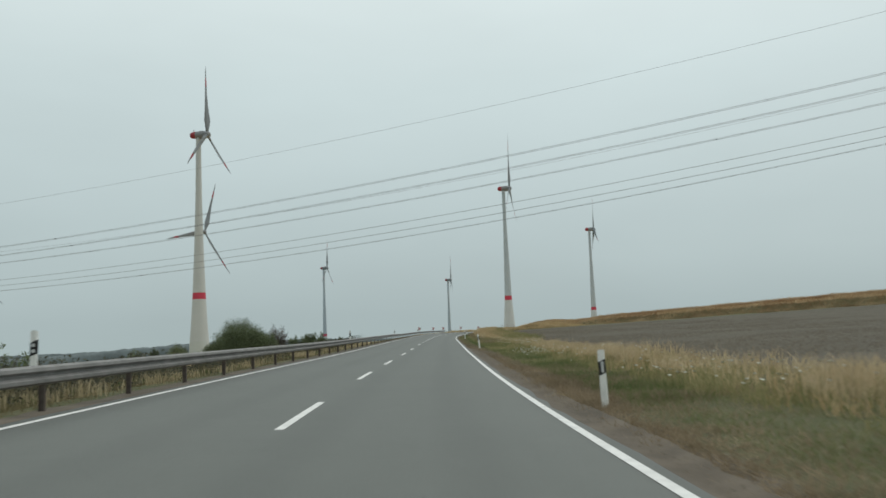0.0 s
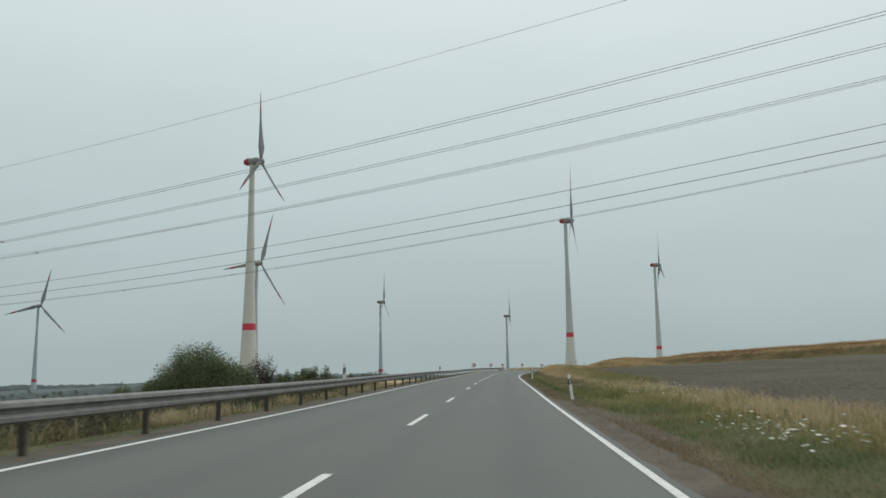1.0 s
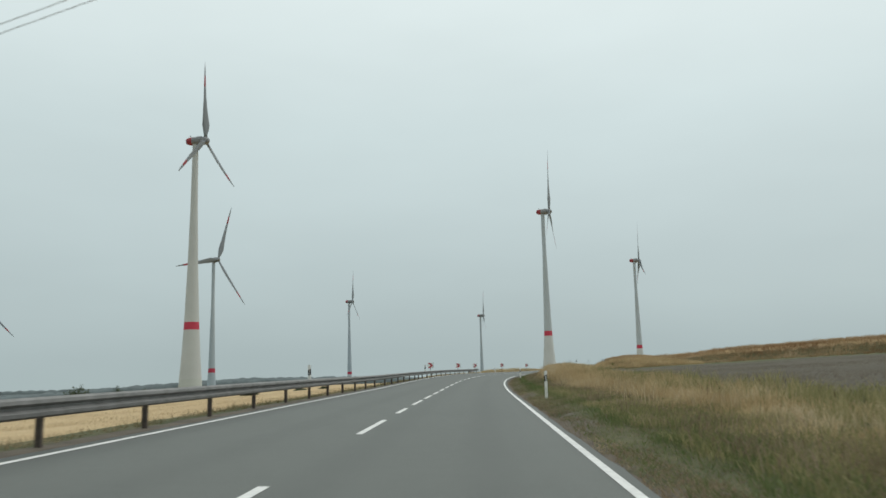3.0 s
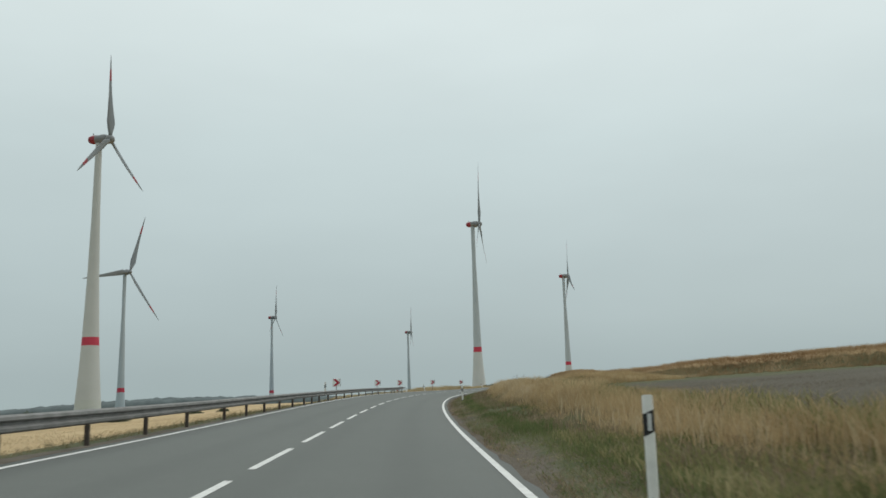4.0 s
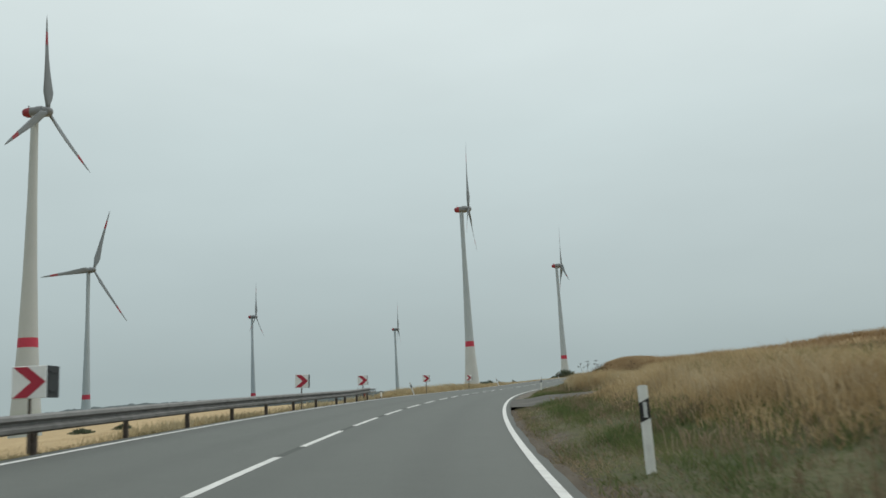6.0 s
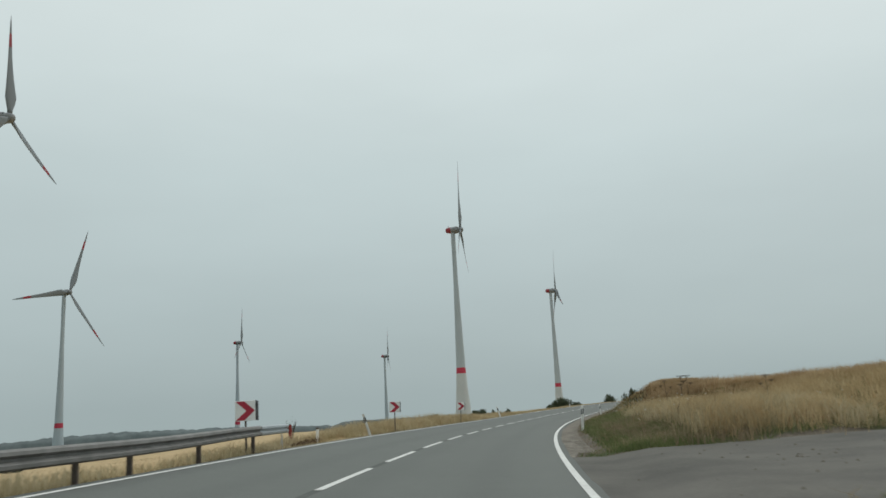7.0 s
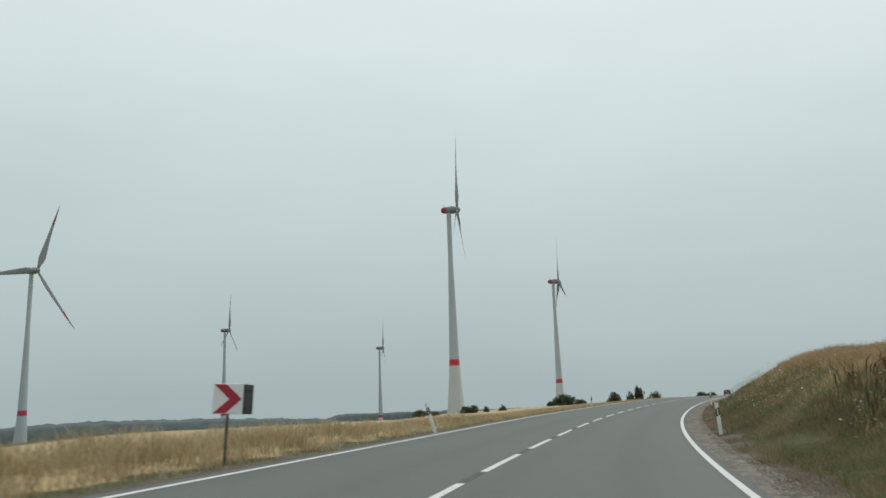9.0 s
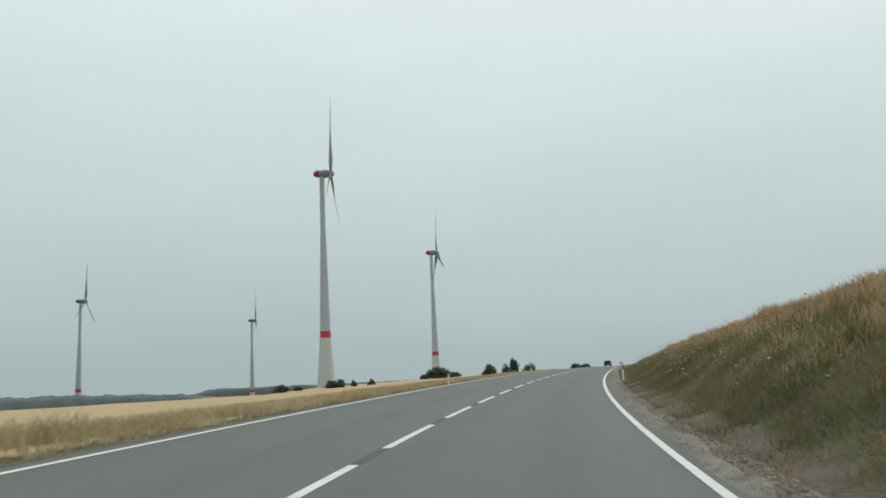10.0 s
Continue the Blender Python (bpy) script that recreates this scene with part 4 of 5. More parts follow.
lumps("loose_stones", rng.uniform(199, 330, 24000), 3.9 + 0.65 * rng.uniform(0, 1, 24000) ** 1.2, 0.008, 0.026, 0.03, GRAVEL, "loose grey stones on the gravel shoulder", "gravel")
lumps("access_clods", rng.normal(191, 2.2, 170), 9.5 + rng.normal(0, 2.2, 170), 0.008, 0.04, 0.045, CLOD, "clods of earth dropped on the field access", "clods")
lumps("plough_clods", rng.uniform(5, 165, 30000), 10.0 + 34 * rng.uniform(0, 1, 30000) ** 1.5, 0.03, 0.1, 0.01, CLOD, "dark clods of ploughed earth", "clods")
lumps("shoulder_stones", rng.uniform(-5, 184, 5000), 4.0 + 1.2 * rng.uniform(0, 1, 5000), 0.008, 0.024, 0.03, CLOD, "small stones on the earth shoulder", "gravel")
# the berm beside the access and the slope of the cutting
for q, (s0, s1, l1, share) in enumerate(((198, 250, 19.0, 1.2), (236, 352, 10.8, 1.6))):
    x, y, s, l = off_access(*band(int(52000 * share), s0, s1, 5.1, l1, 0.25, 1.0, 4 + q, 10, 0.16))
    blades("bank_weeds", x, y, rng.uniform(0.12, 0.5, len(x)), 0.018, WEED, "brown-green weeds on the cutting slope", bend=0.9)
    x, y, s, l = off_access(*band(int(34000 * share), s0, s1, 5.3, l1 - 0.8, 0.4, 1.1, 24 + q, 9, 0.2))
    blades("bank_herbs", x, y, rng.uniform(0.1, 0.42, len(x)), 0.026, GREEN, "green herbs on the cutting slope", bend=0.9)
    x, y, s, l = off_access(*band(int(22000 * share), s0, s1, 6.4, l1, 0.5, 0.8, 5 + q, 14))
    blades("bank_grass", x, y, rng.uniform(0.3, 0.85, len(x)) * np.clip(0.35 + (l - 6.2) * 0.2, 0.35, 1), 0.011, DRY, "dry grass on the cutting slope", heads=True, bend=0.5)
    x, y, s, l = off_access(*band(int(5000 * share), s0, s1, 6.6, l1, 0.65, 0.8, 64 + q, 12, 0.25))
    blades("bank_russet", x, y, rng.uniform(0.25, 0.7, len(x)), 0.018, RUSSET, "russet withered weeds on the cutting slope", heads=True, bend=0.6)
x, y, s, l = band(110000, 248, 355, 9.3, 13.5, 0.1, 1.0, 25, 12)
blades("rim_grass", x, y, rng.uniform(0.5, 1.0, len(x)), 0.016, CROP, "golden grass on the rim of the cutting", heads=True, bend=0.4)
x, y, s, l = off_access(*band(15000, 198, 219, 6.9, 11.5, 0.35, 1.0, 63, 18))
blades("berm_grass", x, y, rng.uniform(0.4, 0.95, len(x)), 0.011, PALE, "dry pale grass on the berm beside the access", heads=True, bend=0.6)
x, y, s, l = off_access(*band(10000, 198, 216, 7.2, 12, 0.35, 1.0, 69, 20, 0.16))
blades("berm_golden_grass", x, y, rng.uniform(0.5, 1.05, len(x)), 0.011, DRY, "golden grass on the berm beside the access", heads=True, bend=0.6)
x, y, s, l = off_access(*band(26000, 196, 240, 4.9, 6.9, 0.3, 1.0, 65, 9))
blades("berm_foot_herbs", x, y, rng.uniform(0.08, 0.34, len(x)), 0.02, GREEN, "green herbs at the foot of the berm", bend=0.9)
x, y, s, l = band(30000, 210, 246, 5.6, 11.5, 0.35, 1.0, 70, 10, 0.2)
blades("berm_weeds", x, y, rng.uniform(0.15, 0.55, len(x)), 0.022, GREEN, "dull green weeds on the berm", bend=0.8)
x, y, s, l = band(42000, 199, 230, 12.5, 28, 0.2, 1.0, 66, 14)
blades("mound_grass", x, y, rng.uniform(0.5, 1.2, len(x)) * (1 - 0.35 * ease(l, 20, 28)), 0.016, DRY, "tall golden grass on the mound beside the access", heads=True, bend=0.5)
x, y, s, l = band(14000, 199, 230, 10.5, 17, 0.3, 1.0, 67, 10)
blades("mound_herbs", x, y, rng.uniform(0.3, 0.7, len(x)), 0.024, GREEN, "green herbs below the tall grass of the mound", bend=0.7)
x, y, s, l = band(100000, 236, 352, 4.45, 6.3, 0.2, 0.9, 68, 8, 0.16)
blades("cutting_foot_weeds", x, y, rng.uniform(0.06, 0.32, len(x)) * np.clip(0.3 + (l - 4.6) * 0.7, 0.25, 1), 0.018, LITTER, "brown weeds hanging over the gravel shoulder", bend=1.0)


x, y, s, l = band(170, 199, 256, 6.8, 11.0, 0.75, 1.0, 62)
blades("dock_stalks", x, y, rng.uniform(0.65, 1.1, len(x)), 0.02, DOCK, "dark brown dock seed stalks on the bank", "weeds", heads=True, bend=0.25)
sp, lp = 250 + rng.normal(0, 1.8, 150), 8.8 + rng.normal(0, 0.6, 150)
p = road_at(sp, lp)
blades("dock_clump", p[:, 0], p[:, 1], rng.uniform(0.5, 1.15, 150), 0.026, DOCK, "clump of russet dock stalks on the cutting slope", "weeds", heads=True, bend=0.5)


def umbels(n, s0, s1, l0, l1, h0, h1, seed, patch=0.0):
    """White flower heads on thin stalks."""
    r = np.random.default_rng(seed)
    sp, lp = r.uniform(s0, s1, n), r.uniform(l0, l1, n)
    p = road_at(sp, lp)
    keep = value_noise(p[:, 0], p[:, 1], 0.25, seed) > patch
    x, y = p[keep, 0], p[keep, 1]
    z = ground_z(x, y)
    n = len(x)
    h, w = r.uniform(h0, h1, n), r.uniform(0.018, 0.045, n)
    v = np.empty((n, 7, 3))
    for k in range(6):
        a = k * math.pi / 3
        v[:, k] = np.stack([x + w * math.cos(a), y + w * math.sin(a), z + h + r.uniform(-0.012, 0.012, n)], -1)
    v[:, 6] = np.stack([x, y, z + h - 0.03], -1)
    i = np.arange(n)[:, None] * 7
    f = np.concatenate([np.stack([i[:, 0] + 6, i[:, 0] + k, i[:, 0] + (k + 1) % 6], -1) for k in range(6)] + [np.stack([i[:, 0], i[:, 0] + 2, i[:, 0] + 4], -1)])
    tagged(array_mesh("flower_heads", v.reshape(-1, 3), f, PETAL), "white umbel flowers among the verge grass", "flowers", kind="stuff")
    blades("flower_stalks", x, y, h, 0.008, GREEN, "thin green flower stalks", "flowers", bend=0.02, z=z)


umbels(420, 10, 75, 6.0, 8.8, 0.35, 0.7, 31)
umbels(110, 36.0, 41.5, 5.7, 7.0, 0.25, 0.5, 33, -1.0)
umbels(620, 240, 330, 5.8, 8.4, 0.4, 0.85, 32, -0.2)
umbels(160, 203, 245, 6.2, 13, 0.35, 0.75, 34)


def plateau(n, a, b, reach):
    """Places on the plateau's rim: a to b metres behind its edge."""
    u = rng.uniform(-15, reach, n)
    w = rng.uniform(a, b, n)
    x, y = 37 + 0.62 * u + 0.785 * w, 243 - 0.785 * u + 0.62 * w
    s, l = road_coords(x, y)
    k = l > 9
    return x[k], y[k]


x, y = plateau(100000, -0.9, 6.4, 200)
lush = value_noise(x, y, 0.045, 51.0) + 0.5 * value_noise(x, y, 0.16, 52.0) - 0.6 * (1 - ease(x, 48, 76)) + 0.15
k = lush + rng.uniform(-0.25, 0.25, len(x)) > -0.1
blades("field_bank_weeds", x[k], y[k], rng.uniform(0.25, 0.7, k.sum()) * (1 + 0.7 * np.clip(lush[k], 0, 1)), 0.05, RUSSET, "russet weeds on the bank between the fields", bend=0.6, single=True)
blades("field_bank_grass", x[~k], y[~k], rng.uniform(0.5, 0.95, (~k).sum()), 0.05, CROP, "golden grass on the bank between the fields", bend=0.5, single=True)
x, y = plateau(9000, -1.4, 0.8, 200)
blades("field_bank_foot", x, y, rng.uniform(0.15, 0.35, len(x)), 0.024, GREEN, "green grass at the foot of the bank", bend=0.7)
x, y = plateau(120000, 4.6, 22, 205)
blades("ripe_crop", x, y, rng.uniform(0.7, 1.0, len(x)), 0.045, CROP, "ripe golden crop on the rise", "crop", bend=0.25, single=True)

# left-hand side
x, y, s, l = band(80000, -5, 400, -4.95, -6.3, 0.35, 0.8, 6)
k = ~((s > 198) & (l > -5.75)) & ~((s > 80) & (s < 176) & (l < -5.5))
x, y = x[k], y[k]
blades("left_verge_turf", x, y, rng.uniform(0.04, 0.18, len(x)), 0.026, WEED, "short dry turf under the guard rail", bend=0.9, single=True)
x, y, s, l = band(64000, 80, 330, -12, -40, 0.0, 1.6, 36)
blades("stubble", x, y, rng.uniform(0.08, 0.2, len(x)), 0.03, STRAW, "pale cut stubble of a harvested field", "stubble", bend=0.4, single=True)
x, y, s, l = band(15000, -5, 79, -5.2, -6.3, 0.7, 0.9, 7, 30, 0.16)
blades("left_dry_grass", x, y, rng.uniform(0.2, 0.5, len(x)), 0.014, PALE, "pale dry grass behind the guard rail", heads=True)
x, y, s, l = band(20000, -5, 78, -5.5, -11, 0.4, 0.9, 17)
blades("left_herbs", *band(30000, -5, 78, -5.6, -11, 0.45, 0.9, 57)[:2], 0.34, 0.02, GREEN, "grey-green herbs in the shade behind the guard rail", bend=0.7)
blades("left_weeds", x, y, rng.uniform(0.25, 0.7, len(x)), 0.026, WEED, "grey-brown weeds behind the guard rail", bend=0.6)
x, y, s, l = band(5400, 80, 180, -4.9, -5.8, 0.6, 1.0, 38, 9)
blades("sparse_weeds", x, y, rng.uniform(0.08, 0.3, len(x)), 0.018, WEED, "low dull weeds along the edge of the stubble", "weeds", bend=0.8)
x, y, s, l = band(14000, 174, 206, -5.2, -8.5, 0.45, 1.0, 8, 14)
blades("sparse_dry_grass", x, y, rng.uniform(0.2, 0.55, len(x)), 0.014, PALE, "sparse dry grass beside the stubble field", heads=True)
def bend_grass(n, l1, power, seed, tuft, spread, lo, hi):
    """Places and heights along the open edge of the bend: lower past the sign, trodden down before the marker."""
    x, y, s, l = band(n, 203, 400, -5.6, l1, power, 0.9, seed, tuft, spread)
    trod = ease(s, 206, 209) * (1 - ease(s, 216.5, 218.5)) * ease(l, -8.7, -8.0)
    h = rng.uniform(lo, hi, len(x)) * np.clip(0.4 + (-l - 5.8) * 0.5, 0.4, 1) * (1 - 0.45 * ease(s, 245, 285)) * (1 - 0.72 * trod)
    k = rng.uniform(0, 1, len(x)) > 0.5 * trod
    return x[k], y[k], h[k]


x, y, h = bend_grass(104000, -10.5, 0.26, 9, 14, 0.13, 0.35, 1.0)
blades("roadside_dry_grass", x, y, h, 0.011, PALE, "dry golden grass along the open road edge", heads=True, bend=0.55)
x, y, s, l = band(30000, 198, 330, -8, -14.5, 0.3, 1.0, 39)
blades("field_edge_grass", x, y, rng.uniform(0.25, 0.55, len(x)), 0.016, STRAW, "pale dry grass at the edge of the stubble field", heads=True, bend=0.6)
x, y, h = bend_grass(20000, -9.5, 0.5, 30, 12, 0.2, 0.25, 0.75)
blades("roadside_herbs", x, y, h, 0.018, MEADOW, "yellow-green herbs among the roadside grass", bend=0.6)
x, y, h = bend_grass(24000, -10, 0.5, 29, 12, 0.2, 0.3, 0.8)
blades("roadside_weeds", x, y, h, 0.012, RUSSET, "brown weeds among the roadside grass", bend=0.6)


def foliage(size, n, leaf, seed, low):
    """Leaf cards packed in clumps that fill a dome; low: how far down the crown reaches, as a share of its height."""
    r = np.random.default_rng(seed)
    k = max(70, n // 200)
    d = r.normal(size=(k, 3))
    d[:, 2] = np.abs(d[:, 2])
    d /= np.linalg.norm(d, axis=1)[:, None]
    out = r.uniform(0.15, 1.0, (k, 1)) ** 0.5
    lump = r.uniform(0.12, 0.27, k)
    cl = d * out * (1 - lump[:, None]) * r.uniform(0.86, 1.04, (k, 1))
    pick = r.choice(k, n, p=lump ** 2 / (lump ** 2).sum())
    off = r.normal(size=(n, 3))
    off /= np.linalg.norm(off, axis=1)[:, None]
    off *= r.uniform(0, 1, (n, 1)) ** 0.45 * lump[pick][:, None]
    turn = r.uniform(0, 9, 3)
    bulge = np.array([noise.noise((q[0] * 1.3 + turn[0], q[1] * 1.3 + turn[1], q[2] * 1.6 + turn[2])) for q in cl])
    p = (cl[pick] * (1 + 0.2 * bulge[pick])[:, None] + off) * np.array(size)
    p[:, 2] = size[2] * low + p[:, 2] * (1 - low)
    a = r.normal(size=(n, 3))
    a /= np.linalg.norm(a, axis=1)[:, None]
    b = np.cross(a, r.normal(size=(n, 3)))
    b /= np.linalg.norm(b, axis=1)[:, None]
    w = leaf * r.uniform(0.6, 1.3, (n, 1))
    v = np.stack([p - a * w, p + b * w * 0.55, p + a * w, p - b * w * 0.55], 1)
    return v.reshape(-1, 3), np.arange(n * 4).reshape(-1, 4)


def shrub(x, y, h, w, n, leaf, seed, label, material=None, name="shrub"):
    z = on_ground(x, y)[2]
    top = tagged(new(name), label, "tree" if name == "tree" else "bush")
    top.matrix_basis = pose(x, y, z)
    r = random.Random(seed)
    bm = bmesh.new()
    stems = 1 if name == "tree" else 5
    for k in range(stems):
        a = 2 * math.pi * k / stems + r.random()
        reach = 0.05 * w if name == "tree" else 0.24 * w
        mid = Vector((math.cos(a) * reach * 0.5, math.sin(a) * reach * 0.5, h * 0.35))
        tube(bm, (0.05 * math.cos(a), 0.05 * math.sin(a), -0.3), mid, 0.013 * h, 0.008 * h, 7)
        for q in range(4):
            b = a + r.uniform(-1.2, 1.2) + (q * 1.6 if name == "tree" else 0)
            tip = mid + Vector((math.cos(b) * w * r.uniform(0.1, 0.22), math.sin(b) * w * r.uniform(0.1, 0.22), h * r.uniform(0.15, 0.35)))
            tube(bm, mid, tip, 0.006 * h, 0.0015 * h, 5)
        if name != "tree":
            part("stem", bm, BARK, top)
            bm = bmesh.new()
    if name == "tree":
        part("trunk", bm, BARK, top)
    else:
        bm.free()
    v, f = foliage((w / 2, w / 2, h), n, leaf, seed, 0.25 if name == "tree" else 0.04)
    v[:, 2] = np.maximum(v[:, 2], 0.02)
    crown = array_mesh("crown", v, f, material or LEAF)
    crown.parent = top
    return top


def thicket(n, s0, s1, l0, l1):
    """Low tangled growth: leaves gathered in loose heaps on the ground."""
    x, y, s, l = band(n, s0, s1, l0, l1, 0.36, 1.0, 58, 130, 0.26)
    z = ground_z(x, y) + rng.uniform(0, 1, len(x)) ** 1.2 * (0.75 + 0.5 * value_noise(x, y, 0.2, 59.0))
    a, b = rng.normal(size=(2, len(x), 3))
    a /= np.linalg.norm(a, axis=1)[:, None]
    b = np.cross(a, b)
    b /= np.linalg.norm(b, axis=1)[:, None]
    w = rng.uniform(0.025, 0.055, (len(x), 1))
    p = np.stack([x, y, z], -1)
    v = np.stack([p - a * w, p + b * w * 0.5, p + a * w, p - b * w * 0.5], 1).reshape(-1, 3)
    tagged(array_mesh("thicket", v, np.arange(len(v)).reshape(-1, 4), LEAF_DULL), "dull grey-green bramble thicket behind the guard rail", "bush", kind="stuff")


thicket(160000, 0, 78, -5.8, -9.5)
shrub(-14.0, 73.5, 4.5, 6.9, 110000, 0.045, 1, "dense dark green roadside shrub behind the guard rail")
shrub(-12.5, 75.3, 3.2, 4.6, 40000, 0.045, 2, "lower dark green shrub grown into the big one")
shrub(-16.0, 72.4, 2.7, 3.6, 24000, 0.045, 21, "lower dark green shrub grown into the big one")
shrub(-11.4, 78.5, 3.9, 3.1, 5200, 0.06, 3, "thin half-bare shrub with loose reddish leaves", LEAF_PLUM)
shrub(-9.4, 77.6, 2.5, 2.6, 14000, 0.05, 23, "low green shrub behind the guard rail")
shrub(-8.4, 78.2, 2.55, 2.6, 14000, 0.05, 4, "low green shrub behind the guard rail")
shrub(-7.3, 79.3, 2.3, 1.7, 8000, 0.05, 5, "upright green shrub at the end of the thicket")
shrub(-5.4, 77.3, 1.45, 0.9, 2600, 0.05, 22, "small loose shrub close behind the guard rail")
shrub(-5.2, 77.9, 1.2, 1.1, 700, 0.04, 6, "thin twiggy bush close behind the guard rail")
shrub(-39.5, 124.4, 3.2, 3.4, 3500, 0.08, 31, "small round tree in the field edge")
shrub(-33.0, 124.3, 3.2, 4.6, 3500, 0.08, 32, "small round tree in the field edge")
shrub(-22, 46, 3.6, 5, 3500, 0.10, 7, "low green shrub in the field edge")
shrub(-28, 55, 3.8, 5, 3000, 0.10, 8, "low green shrub in the field edge")
shrub(-61, 230, 5, 7, 2500, 0.2, 9, "lone dark green bush in the field", LEAF_FAR)
shrub(-116, 396, 8, 7, 1500, 0.3, 10, "small tree in the stubble field", LEAF_FAR, "tree")
shrub(-108, 402, 7, 6, 1300, 0.3, 20, "small tree in the stubble field", LEAF_FAR, "tree")
shrub(148.5, 652, 7.4, 15, 9000, 0.3, 11, "dark rounded bush far along the road", LEAF_FAR)
shrub(138.5, 640, 3.0, 6, 1500, 0.28, 24, "small bush beside the dark rounded bush", LEAF_FAR)
shrub(160, 660, 3.6, 9, 1800, 0.28, 25, "small bush beside the dark rounded bush", LEAF_FAR)
shrub(62, 569, 3.6, 7.5, 3000, 0.22, 12, "dark bush in the field before a turbine", LEAF_FAR)
shrub(68.5, 567, 2.2, 5, 1500, 0.22, 26, "low bush in the field before a turbine", LEAF_FAR)
shrub(82, 563, 4.2, 10.5, 6800, 0.22, 13, "dark bush in the field before a turbine", LEAF_FAR)
shrub(89, 560, 2.8, 3.0, 1300, 0.22, 14, "small round bush in the field", LEAF_FAR)
shrub(95.5, 557, 2.6, 4.2, 1300, 0.22, 27, "small round bush in the field", LEAF_FAR)
shrub(-26.2, 272.8, 1.0, 4.5, 1200, 0.12, 34, "low dark weedy bush in the stubble field", LEAF_FAR)
shrub(-20.5, 272, 0.9, 3.5, 900, 0.12, 35, "low dark weedy bush in the stubble field", LEAF_FAR)
shrub(-28, 225, 1.2, 4.6, 2500, 0.1, 33, "low dark weedy bush in the stubble field", LEAF_FAR)
shrub(313, 970, 19, 12, 4200, 0.5, 15, "far tree beside the road", LEAF_FAR, "tree")
shrub(304, 968, 13, 11, 2600, 0.5, 29, "far low bush beside the tree", LEAF_FAR)
shrub(335, 985, 15, 20, 4200, 0.5, 16, "far low bush beside the road", LEAF_FAR)
shrub(246, 850, 11, 16, 3600, 0.5, 17, "far low bush beside the road", LEAF_FAR)


def far_woods():
    """Belts of tree canopy: a ragged front that rises to uneven crowns and runs back over them."""
    verts, faces, at = [], [], 0
    for a0, a1, dist, top, grain in ((-75, 35, 2600, None, 9.0), (-46, 3.5, 1000, 0.0, 3.2), (-46, 3.5, 1070, 1.0, 3.2), (-1, 24, 1760, 6.6, 5.0), (-1, 24, 1850, 8.0, 5.0)):
        n = int(math.radians(a1 - a0) * dist / grain)
        a = np.radians(np.linspace(a0, a1, n))
        rows = []
        wob = [np.array([noise.noise((i * grain * f, dist * 0.01, q)) for i in range(n)]) for f, q in ((0.011, 1.0), (0.07, 2.0), (0.22, 3.0))]
        fade = ease(np.linspace(0, 1, n), 0, 0.12) * (1 - ease(np.linspace(0, 1, n), 0.9, 1.0))
        for back, share in ((0, 0.0), (2, 0.45), (5, 0.85), (9, 1.0), (22, 1.02), (60, 0.98)):
            d = dist + back + 5 * wob[1] * (share > 0)
            x, y = d * np.sin(a), 200 + d * np.cos(a)
            z = ground_z(x, y)
            crest = np.interp(np.degrees(a), (-46, -34, -24, -18, -12, -6, 1, 3.5), (-14, -11, -2.5, 4.2, 5.6, 4.6, 1, -7)) if dist < 1500 else 0.0
            full = 20 + 5 * wob[0] + 3 * wob[1] if top is None else (-z + top + crest) + 1.6 * wob[0]
            full = full * (0.55 + 0.45 * fade) + 1.6 * wob[1] + 1.5 * wob[2] * (share > 0.4)
            rows.append(np.stack([x, y, z - 2 + (full + 2) * share], -1))
        v = np.concatenate(rows)
        m = len(rows)
        k = (np.arange(m - 1)[:, None] * n + np.arange(n - 1)[None, :]).ravel() + at
        faces.append(np.stack([k, k + n, k + n + 1, k + 1], -1)[:, ::-1])
        verts.append(v)
        at += len(v)
    return tagged(array_mesh("far_woods", np.concatenate(verts), np.concatenate(faces), WOODS_HAZED), "low dark line of woods on the horizon, tinted with distance haze", "woods", kind="stuff")


far_woods()

shrub(254, 710, 4.6, 9, 1200, 0.4, 18, "low dark hedge beyond the crest", LEAF_FAR)
shrub(261, 712, 3.9, 9, 1200, 0.4, 19, "low dark hedge beyond the crest", LEAF_FAR)


# ---- small roadside things ----
def marker_stub():
    top = tagged(new("marker_stub"), "short white stone marker with a red-brown cap", "marker post")
    top.matrix_basis = pose(13.37, 218.2, 2.12, 0, 2, -16)
    bm = bmesh.new()
    box(bm, (-0.062, -0.05, -0.3), (0.062, 0.05, 0.64), 0.012)
    part("shaft", bm, WHITE, top)
    bm = bmesh.new()
    box(bm, (-0.065, -0.053, 0.64), (0.065, 0.053, 0.73), 0.012)
    part("cap", bm, RUST, top, "red-brown cap")


def red_marker():
    top = tagged(new("marker_post"), "square red-brown marker post in the dry grass", "marker post")
    x, y = 12.06, 218.6
    top.matrix_basis = pose(x, y, on_ground(x, y)[2], 0, -1, -16)
    bm = bmesh.new()
    box(bm, (-0.068, -0.06, -0.3), (0.068, 0.06, 1.12), 0.01)
    part("shaft", bm, plain("faded_red", (0.22, 0.035, 0.03), 0.7, vary=0.3), top)
    bm = bmesh.new()
    tube(bm, (0, 0, 1.12), (0, 0, 1.16), 0.05, 0.03, 8)
    part("cap", bm, RUST, top)


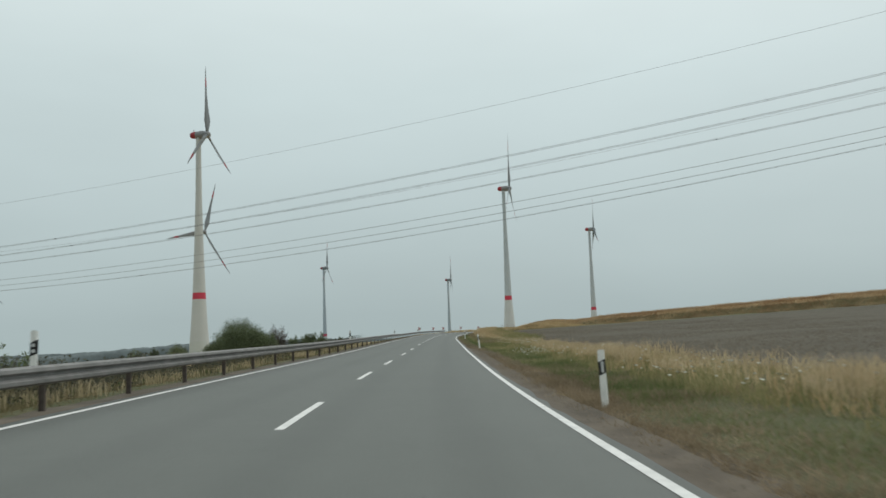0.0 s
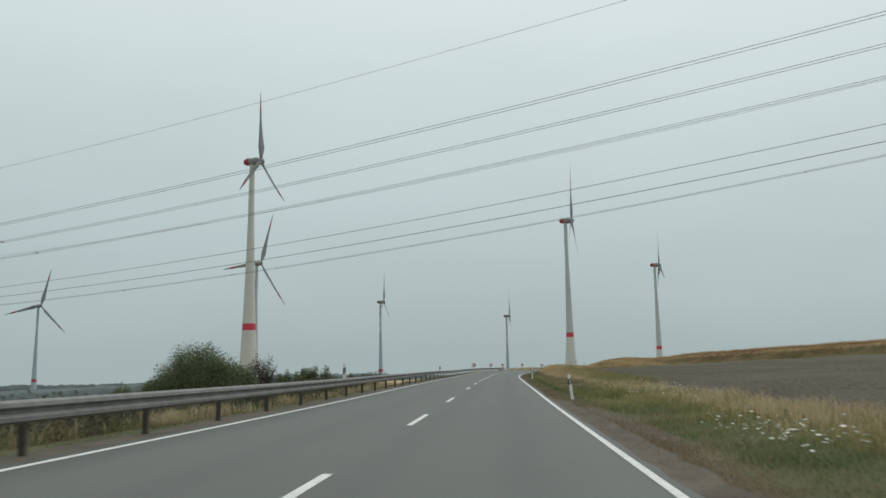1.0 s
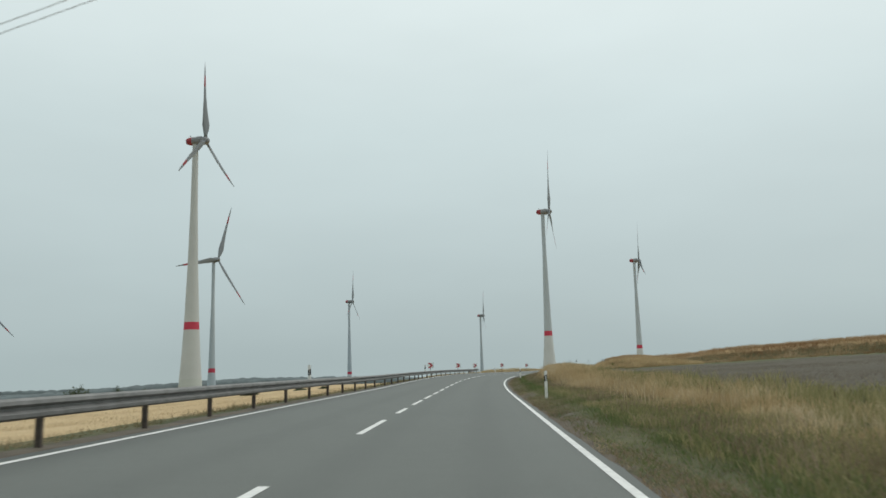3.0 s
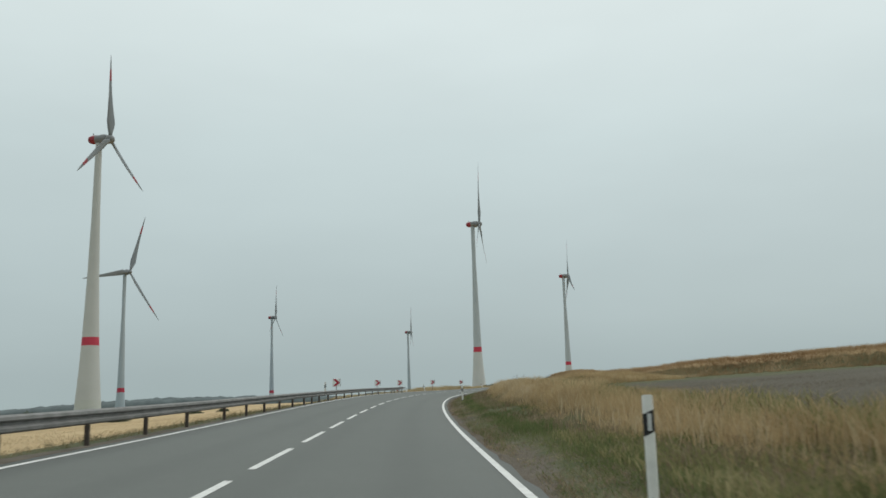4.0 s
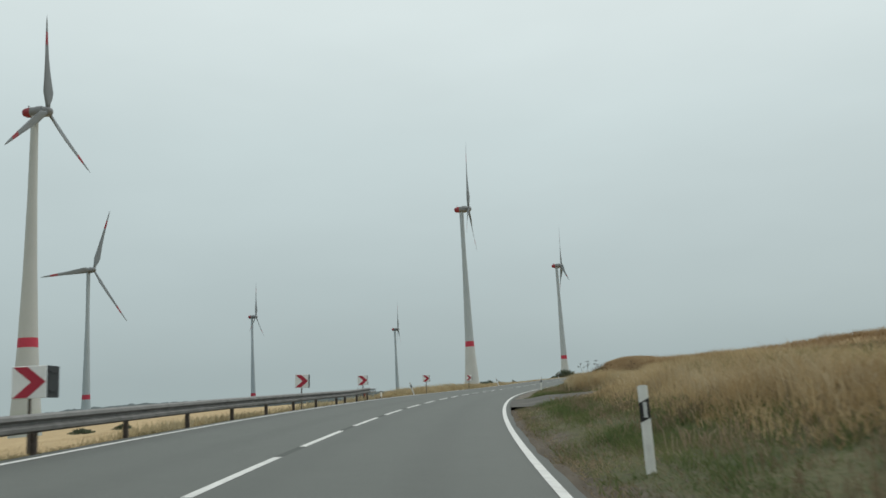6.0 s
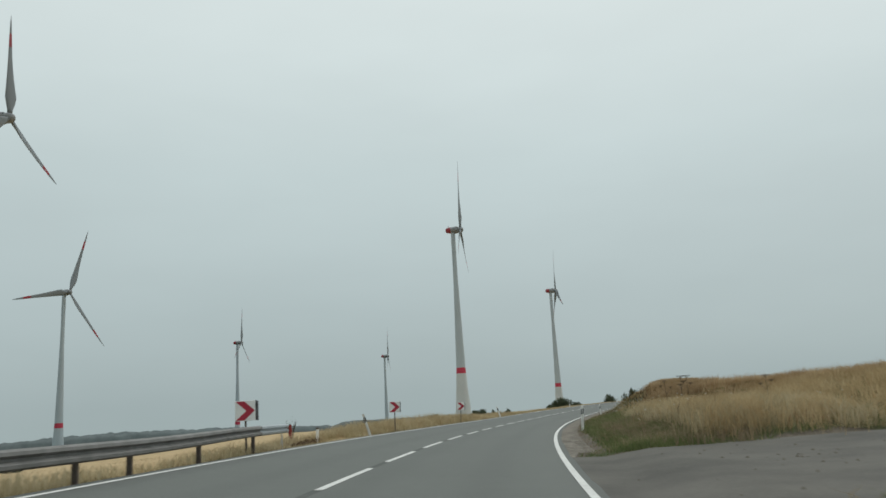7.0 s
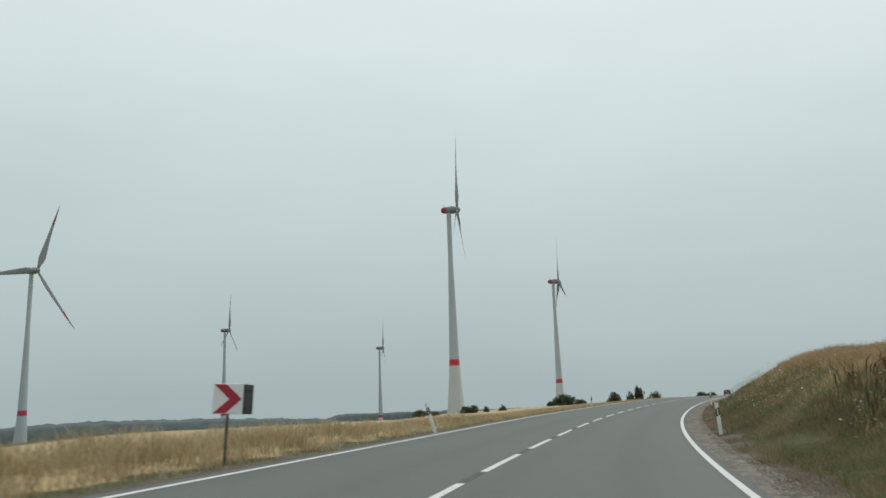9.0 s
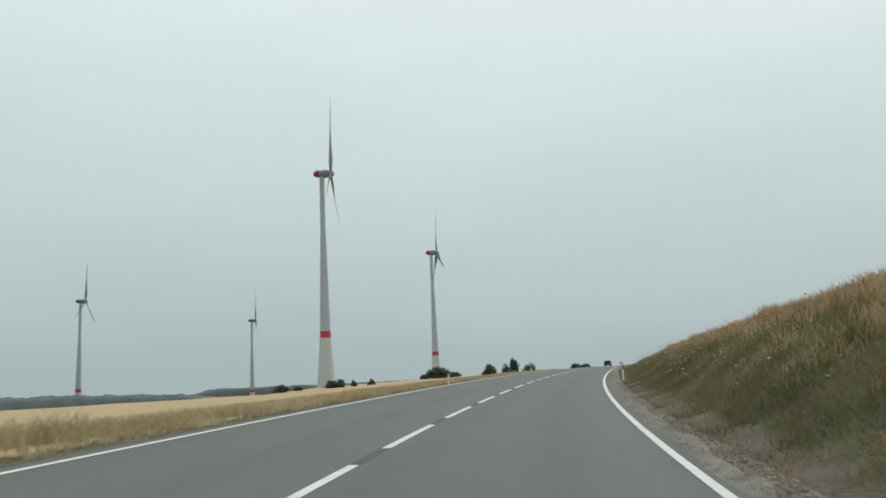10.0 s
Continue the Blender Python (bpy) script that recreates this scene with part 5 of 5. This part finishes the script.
def dry_umbel(x, y, h, lean):
    """A tall dead hogweed: hollow stem and flat heads of thin rays."""
    top = tagged(new("dry_umbel"), "tall dead hogweed with flat seed heads on the berm", "weed", group="dead hogweed on the berm")
    top.matrix_basis = pose(x, y, on_ground(x, y)[2], 0, lean, 40 * lean)
    bm = bmesh.new()
    tube(bm, (0, 0, -0.1), (0, 0, h), 0.014, 0.007, 7)
    part("stem", bm, DRY_STEM, top)
    for a, up, out, wide in ((0, h, 0.0, 0.13), (0.6, h * 0.72, 0.2, 0.09), (3.5, h * 0.64, 0.22, 0.08)):
        tip = Vector((math.cos(a) * out, math.sin(a) * out, up + out * 0.9))
        bm = bmesh.new()
        if out:
            tube(bm, (0, 0, up), tip, 0.006, 0.005, 5)
        for q in range(16):
            b, r = q * 2.4, wide * (0.25 + 0.75 * (q % 4) / 3)
            end = tip + Vector((math.cos(b) * r, math.sin(b) * r, wide * 0.7))
            tube(bm, tip, end, 0.003, 0.002, 4)
            tube(bm, end, end + Vector((0, 0, 0.015)), 0.02, 0.028, 6)
        part("seed_head", bm, DRY_STEM, top, "flat brown seed head")


DRY_STEM = plain("dry_stem", (0.13, 0.105, 0.08), 0.9, vary=0.3, scale=9)
for x, y, h, lean in ((28.5, 208.6, 1.32, 2), (26.9, 205.6, 1.25, -3), (26.9, 206.9, 1.15, 4), (29.6, 204.4, 1.2, -2)):
    dry_umbel(x, y, h, lean)

marker_stub()
red_marker()
shrub(11.8, 223.9, 2.1, 1.2, 110, 0.03, 41, "thin bare sapling behind the dry grass")
p = road_at(214.4 + rng.normal(0, 0.8, 420), -8.0 + rng.normal(0, 0.35, 420))
blades("dark_weed_clump", p[:, 0], p[:, 1], rng.uniform(0.2, 0.5, 420), 0.035, DOCK, "dark withered weed clump beside the marker post", "weeds", bend=0.9)


def car(s, l):
    """Small red hatchback seen from behind, far ahead."""
    body_red = plain("car_dark_red", (0.045, 0.012, 0.014), 0.3, vary=0.08)
    glass = plain("car_glass", (0.02, 0.025, 0.03), 0.1, vary=0.1, bump=0)
    lamp = plain("tail_lamp", (0.35, 0.01, 0.01), 0.2, vary=0.1, bump=0)
    top = tagged(new("car"), "small red hatchback far ahead on the road", "car")
    x, y, z = road_at(s, l)
    top.matrix_basis = pose(x, y, z, 0, 0, -math.degrees(heading(s)))
    # side outline, extruded across with a narrower roof
    side = [(-2.0, 0.3), (-2.05, 0.75), (-1.95, 1.0), (-1.55, 1.42), (-0.2, 1.5), (0.55, 1.38), (1.15, 0.98), (1.95, 0.82), (2.05, 0.5), (2.0, 0.28)]
    bm = bmesh.new()
    rings = []
    for q in (-1, -0.92, 0.92, 1):
        rings.append([bm.verts.new((0.88 * q * (0.78 if h > 1.1 else 1.0), v, h - (0.03 if abs(q) == 1 else 0))) for v, h in side])
    for p, q in zip(rings, rings[1:]):
        for i in range(len(side)):
            j = (i + 1) % len(side)
            bm.faces.new((p[i], p[j], q[j], q[i]))
    bm.faces.new(rings[0][::-1])
    bm.faces.new(rings[-1])
    part("body", bm, body_red, top, "", True)
    bm = bmesh.new()
    vs = [bm.verts.new(c) for c in ((-0.62, -1.62, 1.36), (0.62, -1.62, 1.36), (0.72, -1.98, 1.02), (-0.72, -1.98, 1.02))]
    bm.faces.new(vs)
    bmesh.ops.solidify(bm, geom=bm.faces[:], thickness=0.03)
    part("rear_window", bm, glass, top, "dark rear window")
    for q in (-1, 1):
        bm = bmesh.new()
        box(bm, (0.62 * q - 0.14, -2.08, 0.78), (0.62 * q + 0.14, -1.99, 0.98), 0.02)
        part("tail_lamp", bm, lamp, top, "red tail lamp")
        bm = bmesh.new()
        vs = [bm.verts.new((0.80 * q, v, h)) for v, h in ((-1.3, 1.05), (0.75, 1.05), (0.3, 1.36), (-1.1, 1.38))]
        bm.faces.new(vs if q > 0 else vs[::-1])
        bmesh.ops.solidify(bm, geom=bm.faces[:], thickness=0.02)
        part("side_window", bm, glass, top, "dark side window")
        for v in (-1.25, 1.3):
            bm = bmesh.new()
            tube(bm, (0.72 * q - 0.1, v, 0.3), (0.72 * q + 0.1, v, 0.3), 0.3, 0.3, 18)
            wheel = part("wheel", bm, BLACK, top, "black tyre")
            bm = bmesh.new()
            tube(bm, (0.83 * q - 0.01, v, 0.3), (0.83 * q + 0.01, v, 0.3), 0.18, 0.17, 12)
            part("rim", bm, REFLECT, wheel, "grey wheel rim")
    bm = bmesh.new()
    box(bm, (-0.26, -2.09, 0.52), (0.26, -2.05, 0.63), 0.01)
    part("number_plate", bm, SIGN_WHITE, top, "plain white plate")
    bm = bmesh.new()
    box(bm, (-0.82, -2.1, 0.3), (0.82, -1.9, 0.52), 0.05)
    part("bumper", bm, body_red, top)


car(458, 1.9)
